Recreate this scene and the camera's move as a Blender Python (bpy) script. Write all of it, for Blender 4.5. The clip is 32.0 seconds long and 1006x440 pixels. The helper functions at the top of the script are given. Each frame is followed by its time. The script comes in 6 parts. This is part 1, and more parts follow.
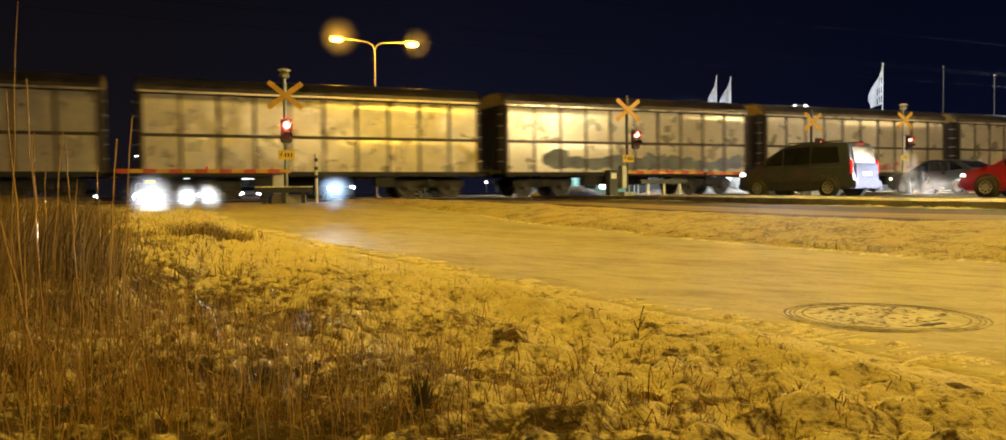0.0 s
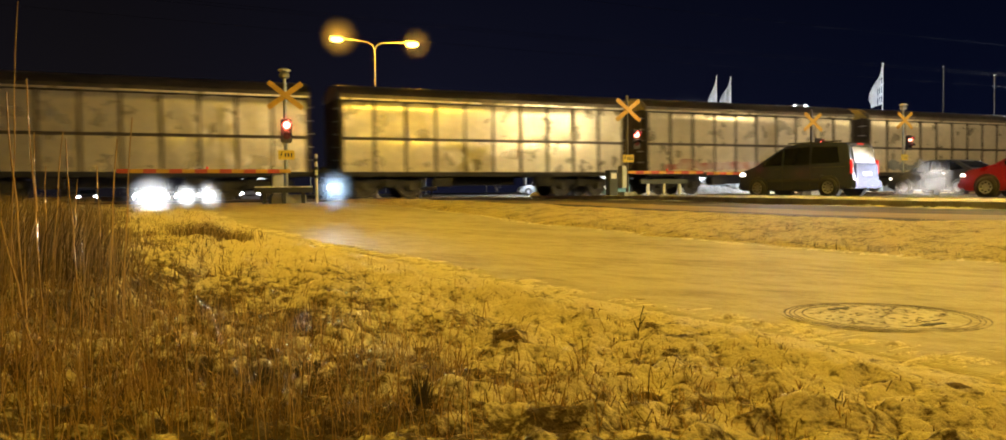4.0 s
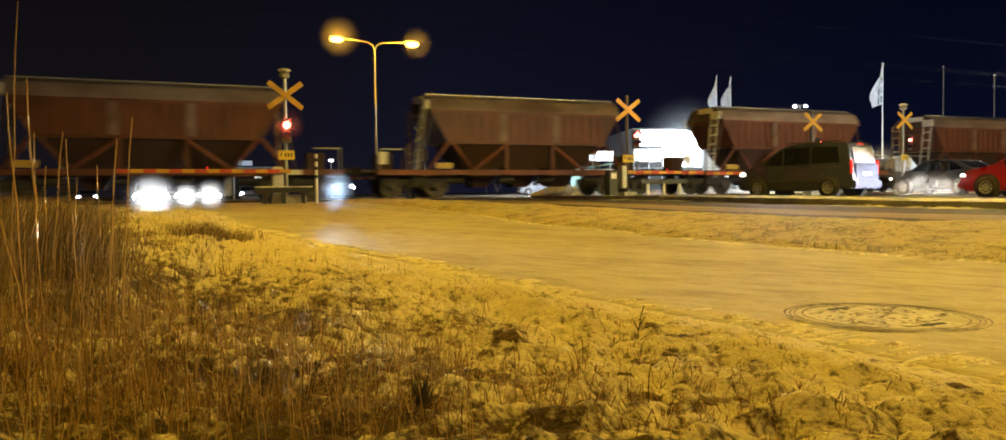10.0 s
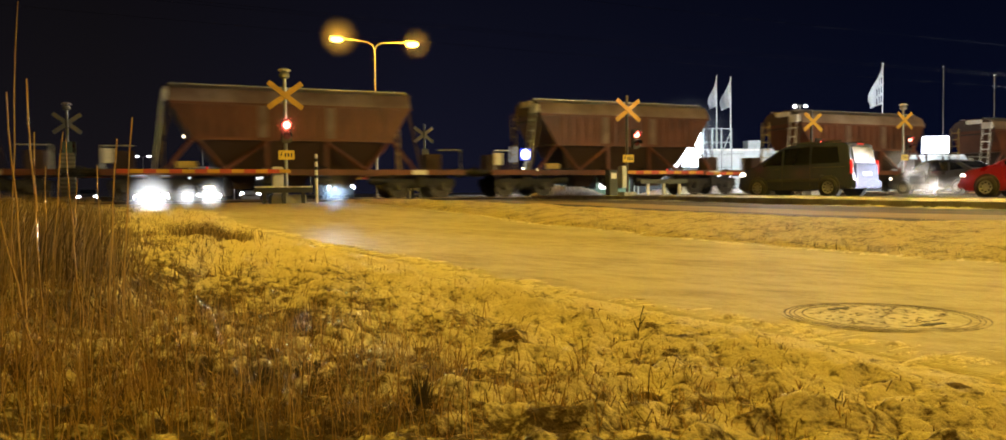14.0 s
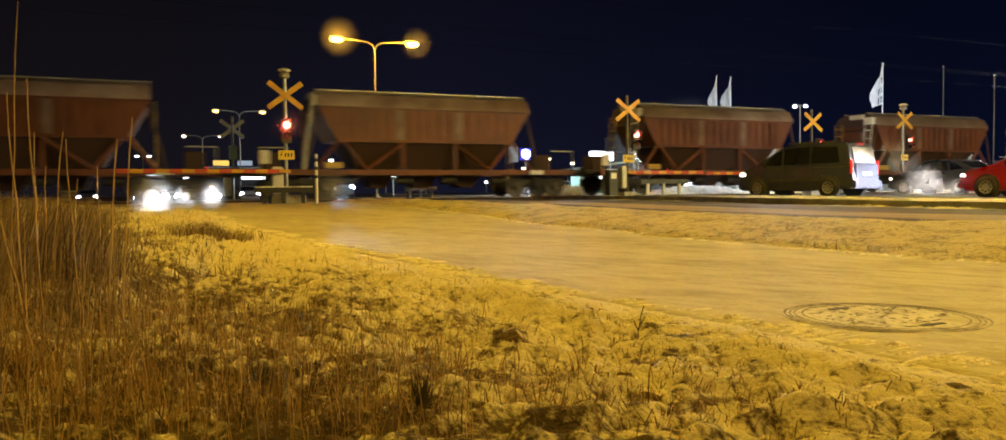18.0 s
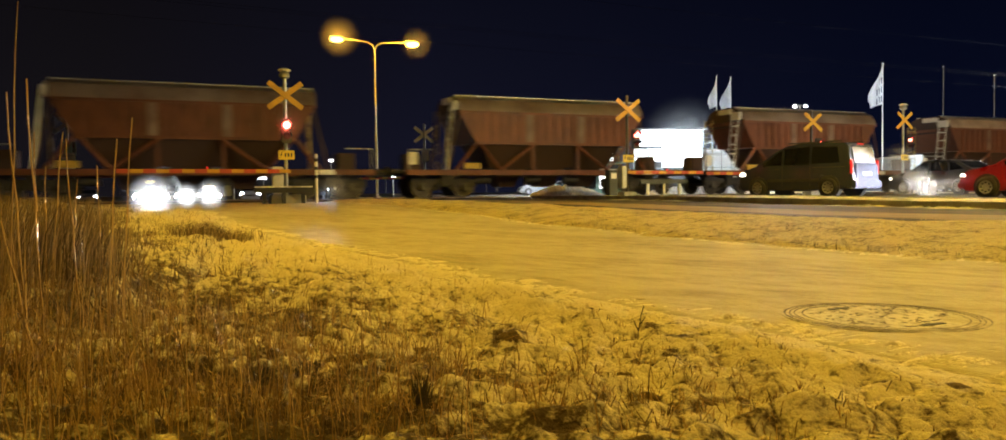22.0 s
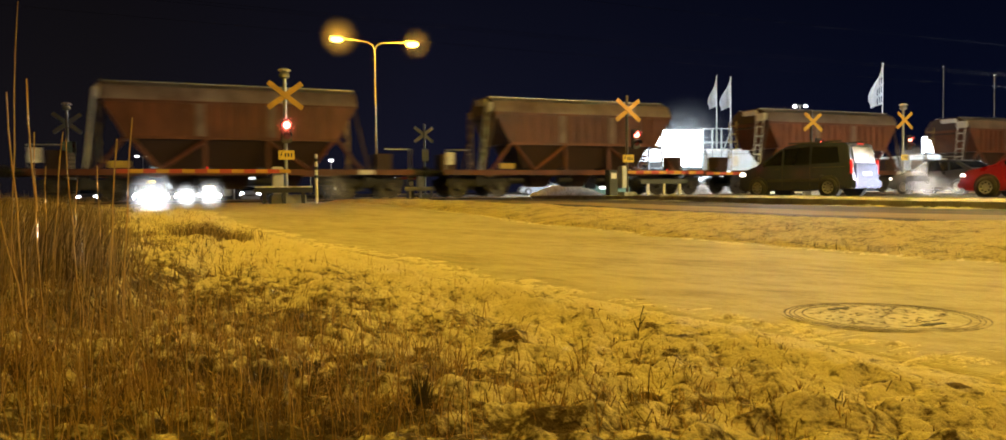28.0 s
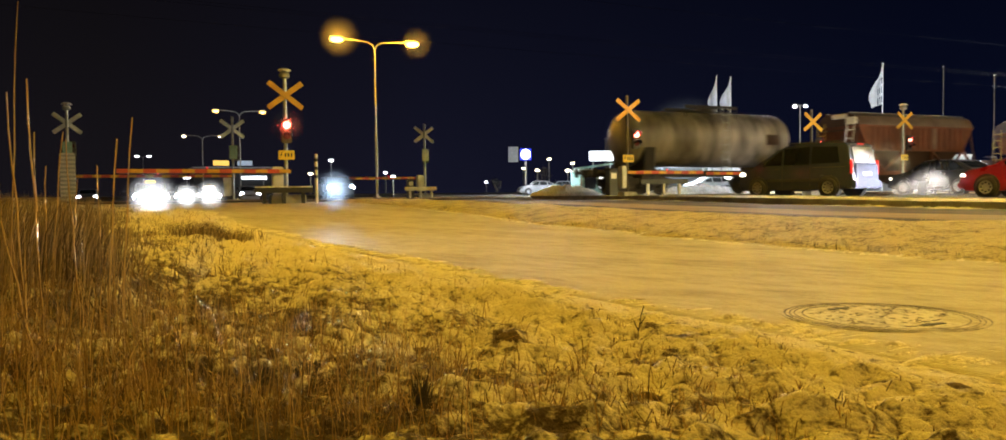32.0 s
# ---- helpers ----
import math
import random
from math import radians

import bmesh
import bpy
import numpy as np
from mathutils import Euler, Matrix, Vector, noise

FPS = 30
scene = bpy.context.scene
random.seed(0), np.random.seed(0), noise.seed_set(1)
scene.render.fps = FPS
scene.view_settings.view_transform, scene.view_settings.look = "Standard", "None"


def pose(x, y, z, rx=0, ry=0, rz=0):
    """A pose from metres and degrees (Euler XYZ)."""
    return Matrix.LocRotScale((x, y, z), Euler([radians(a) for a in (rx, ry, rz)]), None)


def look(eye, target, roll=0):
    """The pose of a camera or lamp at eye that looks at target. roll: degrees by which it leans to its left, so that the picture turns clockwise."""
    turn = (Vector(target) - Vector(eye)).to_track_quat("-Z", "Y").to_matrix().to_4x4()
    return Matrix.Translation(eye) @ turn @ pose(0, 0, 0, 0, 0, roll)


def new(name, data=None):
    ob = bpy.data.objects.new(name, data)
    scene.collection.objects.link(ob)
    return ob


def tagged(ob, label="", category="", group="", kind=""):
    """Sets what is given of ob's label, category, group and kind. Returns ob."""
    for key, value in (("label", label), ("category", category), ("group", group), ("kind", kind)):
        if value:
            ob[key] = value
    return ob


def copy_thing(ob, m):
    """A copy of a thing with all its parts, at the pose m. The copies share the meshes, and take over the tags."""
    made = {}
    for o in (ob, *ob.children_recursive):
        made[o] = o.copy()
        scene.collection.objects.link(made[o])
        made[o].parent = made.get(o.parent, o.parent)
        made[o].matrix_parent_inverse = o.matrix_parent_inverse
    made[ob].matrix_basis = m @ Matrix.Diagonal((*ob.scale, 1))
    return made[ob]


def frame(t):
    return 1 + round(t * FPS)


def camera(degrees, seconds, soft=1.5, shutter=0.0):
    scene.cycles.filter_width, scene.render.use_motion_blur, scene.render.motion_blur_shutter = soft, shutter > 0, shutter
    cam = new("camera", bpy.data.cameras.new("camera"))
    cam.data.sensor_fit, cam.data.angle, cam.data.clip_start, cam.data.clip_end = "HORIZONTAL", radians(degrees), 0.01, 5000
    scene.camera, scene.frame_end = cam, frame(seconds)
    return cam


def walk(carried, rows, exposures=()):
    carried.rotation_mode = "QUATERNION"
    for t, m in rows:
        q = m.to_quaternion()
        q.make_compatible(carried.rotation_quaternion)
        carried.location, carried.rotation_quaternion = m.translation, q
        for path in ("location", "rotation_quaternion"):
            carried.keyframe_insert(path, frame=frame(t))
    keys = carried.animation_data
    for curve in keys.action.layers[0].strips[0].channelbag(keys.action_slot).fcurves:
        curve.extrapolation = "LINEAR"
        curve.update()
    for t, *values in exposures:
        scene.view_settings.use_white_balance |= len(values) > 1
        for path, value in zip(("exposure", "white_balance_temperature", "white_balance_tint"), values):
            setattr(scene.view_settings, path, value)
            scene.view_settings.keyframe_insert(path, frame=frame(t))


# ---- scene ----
# camera: low on the verge, standing still
cam = camera(64.61, 32.0, 1.6, 0.6)
EYE = (0.0, 0.0, 0.46)
AIM = (0.0, 10.0, 0.46 - 10.0 * 43 / 1240)
walk(cam, [(0.0, look(EYE, AIM, -0.6)), (32.0, look(EYE, AIM, -0.6))], [(0.0, 0.2), (32.0, 0.2)])

# the railway's own frame: x along the rails, y across them away from the camera
TF = pose(-13.28, 27.5, 0, 0, 0, 24.08)
RAIL = 0.27


def at(s, n, z, rz=0.0, rx=0.0, ry=0.0):
    return TF @ pose(s, n, z, rx, ry, rz)


# world: night, nearly no light of its own
world = bpy.data.worlds.new("night")
scene.world = world
world.use_nodes = True
world.node_tree.nodes["Background"].inputs[0].default_value = (0.02, 0.03, 0.09, 1)
world.node_tree.nodes["Background"].inputs[1].default_value = 0.08

SODIUM = (1.0, 0.645, 0.055)
ORANGE = (1.0, 0.50, 0.03)
PALE = (1.0, 0.82, 0.48)
AMBER = (1.0, 0.76, 0.38)


def lamp(name, where, watts, col, size=0.2):
    d = bpy.data.lights.new(name, "POINT")
    d.energy, d.color, d.shadow_soft_size = watts, col, size
    ob = new(name, d)
    ob.location = where
    return ob


def beam(name, eye, target, watts, col, angle, blend=0.6, size=0.06):
    d = bpy.data.lights.new(name, "SPOT")
    d.energy, d.color, d.spot_size, d.spot_blend, d.shadow_soft_size = watts, col, radians(angle), blend, size
    ob = new(name, d)
    ob.matrix_world = look(eye, target)
    return ob


# street lamps assumed out of view, behind and beside the camera
# the last one is added to brighten the left of the path
LAMPS_OUT = [((10.7, 16.0), 10.0, 24.08, SODIUM, 12000, 168), ((7.0, -3.0), 12.0, 24.08, SODIUM, 5200, 168), ((-7.5, 6.0), 9.0, 114.0, SODIUM, 5000, 124)]
for (lx, ly), lz, turn, col, watts, cone in LAMPS_OUT:
    for side in (-1, 1):
        a = radians(turn)
        spot = Vector((lx + side * 2.3 * math.cos(a), ly + side * 2.3 * math.sin(a), lz - 0.22))
        beam("street_light", spot, spot + Vector((0.0, 0.001, -1.0)), watts / 2, col, cone, 0.3, 0.2)
# added floodlight, out of view by the road, to brighten wagons at the crossing
FLOOD = Vector((22.0, 19.0, 8.0))
beam("floodlight", FLOOD, at(20.0, 0, 2.6).translation, 28000, PALE, 98, 0.75, 0.25)
# a lamp on the traffic island behind the camera; it throws the masts' shadows on the wagons
ISLAND_LAMP = Vector((18.3, -9.4, 8.5))
beam("street_light", ISLAND_LAMP, at(8.0, 0, 2.2).translation, 2300, AMBER, 96, 0.6, 0.16)
# street lamps along the far side of the road, out of view
for lx, ly, lz, watts in ((27.5, 30.5, 10.0, 3000), (41.0, 36.0, 10.0, 3600), (32.5, 14.0, 10.0, 2600)):
    spot = Vector((lx, ly, lz - 0.25))
    beam("street_light", spot, spot + Vector((0.0, 0.001, -1.0)), watts, AMBER, 168, 0.3, 0.3)
# the double street lamp beyond the crossing, in view
for s_ in (12.0, 17.0):
    lamp("street_light", at(s_, 19.3, 10.1).translation, 1800, ORANGE)
# ---- materials ----
def links(m):
    return m.node_tree.nodes, m.node_tree.links


def mat(name, col, rough=0.6, metal=0.0, col2=None, scale=3.0, fine=45.0, bump=0.15, depth=0.01, spec=0.5, vary=0.0, stretch=(1, 1, 1)):
    """Two scales of noise in colour and roughness, with fine relief."""
    m = bpy.data.materials.new(name)
    m.use_nodes = True
    n, l = links(m)
    p = n["Principled BSDF"]
    p.inputs["Metallic"].default_value = metal
    p.inputs["Specular IOR Level"].default_value = spec
    tc = n.new("ShaderNodeTexCoord")
    mp = n.new("ShaderNodeMapping")
    mp.inputs["Scale"].default_value = stretch
    if vary:
        # each piece takes its own stretch of the pattern
        oi, sc, sh = n.new("ShaderNodeObjectInfo"), n.new("ShaderNodeMath"), n.new("ShaderNodeVectorMath")
        sc.operation = "MULTIPLY"
        sc.inputs[1].default_value = 60.0
        l.new(oi.outputs["Random"], sc.inputs[0])
        l.new(tc.outputs["Object"], sh.inputs[0])
        l.new(sc.outputs[0], sh.inputs[1])
        l.new(sh.outputs[0], mp.inputs["Vector"])
    else:
        l.new(tc.outputs["Object"], mp.inputs["Vector"])
    big, small = n.new("ShaderNodeTexNoise"), n.new("ShaderNodeTexNoise")
    big.inputs["Scale"].default_value, big.inputs["Detail"].default_value = scale, 5
    small.inputs["Scale"].default_value, small.inputs["Detail"].default_value = fine, 3
    for k in (big, small):
        l.new(mp.outputs["Vector"], k.inputs["Vector"])
    ramp = n.new("ShaderNodeValToRGB")
    c2 = col2 or tuple(c * 0.72 for c in col)
    ramp.color_ramp.elements[0].position, ramp.color_ramp.elements[0].color = 0.35, (*c2, 1)
    ramp.color_ramp.elements[1].position, ramp.color_ramp.elements[1].color = 0.65, (*col, 1)
    l.new(big.outputs["Fac"], ramp.inputs["Fac"])
    mixc = n.new("ShaderNodeMix")
    mixc.data_type, mixc.blend_type = "RGBA", "MULTIPLY"
    mixc.inputs["Factor"].default_value = 0.35
    l.new(ramp.outputs["Color"], mixc.inputs["A"])
    l.new(small.outputs["Fac"], mixc.inputs["B"])
    out = mixc.outputs["Result"]
    if vary:
        info, hsv = n.new("ShaderNodeObjectInfo"), n.new("ShaderNodeHueSaturation")
        mr = n.new("ShaderNodeMapRange")
        mr.inputs["To Min"].default_value, mr.inputs["To Max"].default_value = 1 - vary, 1 + vary
        l.new(info.outputs["Random"], mr.inputs["Value"])
        l.new(mr.outputs["Result"], hsv.inputs["Value"])
        l.new(out, hsv.inputs["Color"])
        out = hsv.outputs["Color"]
    l.new(out, p.inputs["Base Color"])
    rr = n.new("ShaderNodeMapRange")
    rr.inputs["To Min"].default_value, rr.inputs["To Max"].default_value = max(0.03, rough - 0.12), min(1, rough + 0.12)
    l.new(big.outputs["Fac"], rr.inputs["Value"])
    l.new(rr.outputs["Result"], p.inputs["Roughness"])
    if bump:
        b = n.new("ShaderNodeBump")
        b.inputs["Strength"].default_value, b.inputs["Distance"].default_value = bump, depth
        l.new(small.outputs["Fac"], b.inputs["Height"])
        l.new(b.outputs["Normal"], p.inputs["Normal"])
    return m


def glow(name, col, strength):
    m = bpy.data.materials.new(name)
    m.use_nodes = True
    p = m.node_tree.nodes["Principled BSDF"]
    p.inputs["Base Color"].default_value = (*[min(0.8, c) for c in col], 1)
    p.inputs["Emission Color"].default_value = (*col, 1)
    p.inputs["Emission Strength"].default_value = strength
    return m


def glass(name, col=(0.02, 0.022, 0.025), rough=0.04):
    m = bpy.data.materials.new(name)
    m.use_nodes = True
    p = m.node_tree.nodes["Principled BSDF"]
    p.inputs["Base Color"].default_value = (*col, 1)
    p.inputs["Roughness"].default_value = rough
    p.inputs["Coat Weight"].default_value = 0.5
    return m


def paint(name, col, rough=0.3, metal=0.0):
    m = mat(name, col, rough, metal, tuple(c * 0.85 for c in col), 1.5, 30, 0.04, 0.003)
    m.node_tree.nodes["Principled BSDF"].inputs["Coat Weight"].default_value = 0.6
    m.node_tree.nodes["Principled BSDF"].inputs["Coat Roughness"].default_value = 0.12
    return m


def snow_ground(name, snow, earth, lo, hi, scale, fine, relief, stretch=(1, 1, 1), turn=0.0, cover=False):
    """Thin snow with bare earth or ice showing through in patches."""
    m = bpy.data.materials.new(name)
    m.use_nodes = True
    n, l = links(m)
    p = n["Principled BSDF"]
    p.inputs["Roughness"].default_value = 0.75
    p.inputs["Specular IOR Level"].default_value = 0.3
    tc, mp = n.new("ShaderNodeTexCoord"), n.new("ShaderNodeMapping")
    mp.inputs["Rotation"].default_value = (0, 0, radians(turn))
    mp2 = n.new("ShaderNodeMapping")
    mp2.inputs["Scale"].default_value = stretch
    l.new(tc.outputs["Object"], mp.inputs["Vector"])
    l.new(mp.outputs["Vector"], mp2.inputs["Vector"])
    tex = []
    for sc, det in ((scale, 6), (fine, 4), (scale * 0.16, 2)):
        k = n.new("ShaderNodeTexNoise")
        k.inputs["Scale"].default_value, k.inputs["Detail"].default_value, k.inputs["Roughness"].default_value = sc, det, 0.62
        l.new(mp2.outputs["Vector"], k.inputs["Vector"])
        tex.append(k.outputs["Fac"])
    add = n.new("ShaderNodeMath")
    add.operation = "MULTIPLY_ADD"
    add.inputs[1].default_value = 0.55
    l.new(tex[1], add.inputs[0])
    l.new(tex[0], add.inputs[2])
    add2 = n.new("ShaderNodeMath")
    add2.operation = "MULTIPLY_ADD"
    add2.inputs[1].default_value = 0.6
    l.new(tex[2], add2.inputs[0])
    l.new(add.outputs[0], add2.inputs[2])
    mr = n.new("ShaderNodeMapRange")
    mr.inputs["From Min"].default_value, mr.inputs["From Max"].default_value = lo, hi
    total = add2.outputs[0]
    if cover:
        # snow lies thicker along the trodden margin of the path
        at_, add3 = n.new("ShaderNodeAttribute"), n.new("ShaderNodeMath")
        at_.attribute_name = "snow_cover"
        l.new(at_.outputs["Fac"], add3.inputs[0])
        l.new(total, add3.inputs[1])
        total = add3.outputs[0]
    l.new(total, mr.inputs["Value"])
    mix = n.new("ShaderNodeMix")
    mix.data_type = "RGBA"
    l.new(mr.outputs["Result"], mix.inputs["Factor"])
    mix.inputs["A"].default_value, mix.inputs["B"].default_value = (*earth, 1), (*snow, 1)
    l.new(mix.outputs["Result"], p.inputs["Base Color"])
    b = n.new("ShaderNodeBump")
    b.inputs["Strength"].default_value, b.inputs["Distance"].default_value = 0.8, relief
    l.new(add2.outputs[0], b.inputs["Height"])
    l.new(b.outputs["Normal"], p.inputs["Normal"])
    return m


M_GROUND = snow_ground("snowy_turf", (0.58, 0.48, 0.28), (0.058, 0.033, 0.012), 1.01, 1.24, 20.0, 95, 0.03, cover=True)
M_VERGE = snow_ground("snowy_verge", (0.58, 0.46, 0.20), (0.115, 0.073, 0.02), 0.90, 1.08, 26.0, 95, 0.07)
M_PATH = snow_ground("packed_snow", (0.445, 0.375, 0.225), (0.21, 0.165, 0.085), 0.74, 1.16, 9.0, 75, 0.024, (1, 0.3, 1), -24.08)
M_EDGE = snow_ground("edge_snow", (0.66, 0.57, 0.38), (0.24, 0.18, 0.09), 0.86, 1.10, 22.0, 90, 0.02)
M_LID = snow_ground("snow_filled_lid", (0.50, 0.43, 0.28), (0.19, 0.15, 0.09), 0.86, 1.12, 26.0, 90, 0.005)
M_RIDGE = snow_ground("loose_snow", (0.86, 0.84, 0.8), (0.4, 0.35, 0.27), 0.85, 1.15, 14.0, 70, 0.03)
M_ROAD = snow_ground("winter_asphalt", (0.13, 0.10, 0.07), (0.03, 0.024, 0.018), 1.10, 1.36, 1.9, 14, 0.006, (1, 0.03, 1), -24.08)
M_SLUSH = snow_ground("road_slush", (0.25, 0.185, 0.10), (0.10, 0.072, 0.04), 0.80, 1.20, 2.4, 20, 0.02, (1, 0.08, 1), -24.08)
for m_ in (M_ROAD, M_SLUSH):
    m_.node_tree.nodes["Principled BSDF"].inputs["Specular IOR Level"].default_value = 0.08
M_ISLAND = snow_ground("island_snow", (0.36, 0.34, 0.31), (0.12, 0.11, 0.10), 0.85, 1.25, 3.0, 20, 0.02)
M_BALLAST = snow_ground("snowy_ballast", (0.5, 0.49, 0.47), (0.09, 0.085, 0.08), 0.9, 1.2, 4.0, 18, 0.03)


def straw(name, dark, pale):
    """Dry stems: each one of its own shade."""
    m = bpy.data.materials.new(name)
    m.use_nodes = True
    n, l = links(m)
    p = n["Principled BSDF"]
    p.inputs["Roughness"].default_value = 0.75
    p.inputs["Specular IOR Level"].default_value = 0.25
    g, r = n.new("ShaderNodeNewGeometry"), n.new("ShaderNodeValToRGB")
    r.color_ramp.elements[0].color, r.color_ramp.elements[1].color = (*dark, 1), (*pale, 1)
    l.new(g.outputs["Random Per Island"], r.inputs["Fac"])
    l.new(r.outputs["Color"], p.inputs["Base Color"])
    return m


M_BLADE = straw("dry_grass", (0.05, 0.028, 0.010), (0.46, 0.29, 0.11))
M_STUBBLE = straw("frosty_stubble", (0.07, 0.042, 0.016), (0.60, 0.50, 0.33))
M_TALL = straw("dead_tall_grass", (0.045, 0.032, 0.018), (0.25, 0.17, 0.09))
M_REED = straw("dry_reed", (0.17, 0.10, 0.04), (0.50, 0.33, 0.15))
M_TWIG = mat("dark_weed", (0.05, 0.035, 0.02), 0.9, 0, None, 4, 40, 0)
M_DARKTURF = mat("dark_turf", (0.15, 0.095, 0.038), 0.85, 0, (0.05, 0.03, 0.013), 60, 200, 0.6, 0.006, 0.2)
M_BARK = mat("bark", (0.045, 0.035, 0.028), 0.9, 0, (0.02, 0.016, 0.013), 5, 40, 0.4)
M_STEEL = mat("galvanised_steel", (0.42, 0.43, 0.43), 0.45, 0.7, (0.3, 0.31, 0.31), 4, 60, 0.08)
M_MAST = mat("dark_mast", (0.10, 0.085, 0.07), 0.6, 0.3, (0.06, 0.05, 0.042), 4, 60, 0.1)
M_POLE = mat("lamp_pole", (0.5, 0.48, 0.44), 0.55, 0.3, (0.36, 0.35, 0.32), 2, 50, 0.08)
M_RAIL = mat("rail_steel", (0.3, 0.24, 0.2), 0.35, 0.8, (0.2, 0.13, 0.09), 4, 40, 0.1)
M_SLEEPER = mat("sleeper_concrete", (0.36, 0.35, 0.33), 0.9)
M_CONC = mat("concrete", (0.42, 0.41, 0.39), 0.85, 0, (0.28, 0.27, 0.26), 3, 40, 0.3)
M_IRON = mat("cast_iron", (0.10, 0.085, 0.07), 0.6, 0.5, (0.05, 0.045, 0.04), 12, 80, 0.3, 0.004)
M_BLACK = mat("black_paint", (0.02, 0.02, 0.021), 0.5, 0, None, 4, 50, 0.05)
M_UNDER = mat("wagon_underframe", (0.035, 0.032, 0.03), 0.75, 0.2, (0.02, 0.018, 0.017), 4, 50, 0.2)
M_WHEEL = mat("wheel_steel", (0.10, 0.09, 0.08), 0.5, 0.7, (0.05, 0.045, 0.04), 5, 50, 0.1)
M_BOXPANEL = mat("wagon_panel", (0.76, 0.68, 0.53), 0.28, 0.6, (0.66, 0.58, 0.44), 1.3, 5, 0.10, 0.03, 0.6, 0.10)
for node in M_BOXPANEL.node_tree.nodes:
    if node.bl_idname == "ShaderNodeMapRange" and node.inputs["To Max"].default_value < 0.6:
        node.inputs["To Min"].default_value, node.inputs["To Max"].default_value = 0.25, 0.31
M_BOXFRAME = mat("wagon_frame", (0.075, 0.052, 0.03), 0.5, 0.2, (0.045, 0.034, 0.022), 2, 40, 0.1)
M_BOXROOF = mat("wagon_roof", (0.13, 0.10, 0.075), 0.36, 0.45, (0.06, 0.05, 0.04), 1.5, 30, 0.15)
M_GRAF_BLUE = mat("faded_blue_spray", (0.10, 0.12, 0.17), 0.5, 0, (0.2, 0.22, 0.26), 2, 20, 0.05)
M_GRAF_RED = mat("faded_red_spray", (0.32, 0.08, 0.06), 0.5, 0, (0.5, 0.42, 0.4), 2, 20, 0.05)
M_HOP = mat("hopper_red_brown", (0.175, 0.058, 0.029), 0.5, 0.05, (0.095, 0.033, 0.018), 0.9, 18, 0.2, 0.01, 0.35, 0.16)
M_HOPROOF = mat("hopper_roof", (0.29, 0.225, 0.185), 0.40, 0.1, (0.16, 0.105, 0.08), 0.8, 16, 0.2, 0.01, 0.45, 0.35)
# darker copy of the hopper brown, shade put into the colour
M_HOPDARK = mat("hopper_shaded_brown", (0.06, 0.03, 0.022), 0.7, 0.05, (0.05, 0.028, 0.02), 1.2, 20, 0.2, 0.01, 0.4, 0.12)
M_HOPPALE = mat("pale_streak", (0.22, 0.15, 0.115), 0.6, 0, (0.13, 0.075, 0.055), 1.5, 20, 0.1)
M_TANK = mat("tank_grey", (0.34, 0.31, 0.28), 0.45, 0.1, (0.07, 0.06, 0.05), 0.9, 9, 0.12, 0.01, 0.4, 0, (1.6, 1, 0.35))
# ochre that takes in the yellow lamp light on the gables
M_GABLE = mat("ochre_gable", (0.52, 0.36, 0.05), 0.5, 0, (0.30, 0.20, 0.035), 3, 30, 0.1)
M_IRONSNOW = snow_ground("iron_under_snow", (0.32, 0.26, 0.17), (0.06, 0.043, 0.026), 1.0, 1.3, 8.0, 40, 0.004)
M_FROSTGLASS = mat("frosted_glass", (0.42, 0.43, 0.44), 0.35, 0, (0.3, 0.31, 0.32), 3, 30, 0.05)
M_YELLOW = mat("signal_yellow", (0.62, 0.35, 0.025), 0.5, 0, (0.52, 0.28, 0.02), 3, 40, 0.05)
M_PLATE = mat("plate_yellow", (0.8, 0.58, 0.04), 0.5, 0, (0.7, 0.5, 0.04), 3, 40, 0.05)
M_RED = mat("signal_red", (0.50, 0.075, 0.03), 0.5, 0, (0.40, 0.06, 0.03), 3, 40, 0.05)
M_GREYSIGN = mat("sign_back", (0.60, 0.62, 0.62), 0.55, 0.1, (0.45, 0.47, 0.47), 3, 40, 0.08)
M_SIGNBLACK = mat("sign_black", (0.015, 0.015, 0.015), 0.5, 0, None, 4, 40, 0)
M_WHITE = mat("white_paint", (0.78, 0.78, 0.76), 0.5, 0, (0.64, 0.64, 0.62), 3, 40, 0.08)
M_CABINET = mat("grey_cabinet", (0.60, 0.61, 0.60), 0.5, 0.1, (0.46, 0.47, 0.46), 3, 40, 0.08)
M_DARKBOX = mat("dark_green_cabinet", (0.06, 0.07, 0.065), 0.5, 0.1, (0.04, 0.045, 0.04), 3, 40, 0.08)
M_GREENBOX = mat("grey_green_box", (0.26, 0.46, 0.42), 0.5, 0.0, (0.17, 0.31, 0.28), 3, 40, 0.08)
M_VAN = paint("van_grey_brown", (0.068, 0.078, 0.125), 0.22, 0.35)
M_CARBLACK = paint("car_black", (0.035, 0.035, 0.037), 0.3, 0.3)
M_CARRED = paint("car_red", (0.27, 0.008, 0.010), 0.3, 0.1)
M_CARWHITE = paint("car_light", (0.26, 0.27, 0.28), 0.35, 0.2)
M_GLASS = glass("car_glass")
M_TYRE = mat("tyre_rubber", (0.02, 0.02, 0.02), 0.85, 0, None, 8, 60, 0.2)
M_RIM = mat("wheel_trim", (0.42, 0.42, 0.44), 0.4, 0.6, (0.3, 0.3, 0.32), 5, 50, 0.05)
M_TRIM = mat("black_plastic", (0.03, 0.03, 0.03), 0.6, 0, None, 6, 60, 0.1)
M_LAMPCLEAR = glow("headlamp_lit", (0.9, 0.95, 1.0), 40)
M_LAMPBLUE = glow("headlamp_xenon", (0.55, 0.75, 1.0), 60)
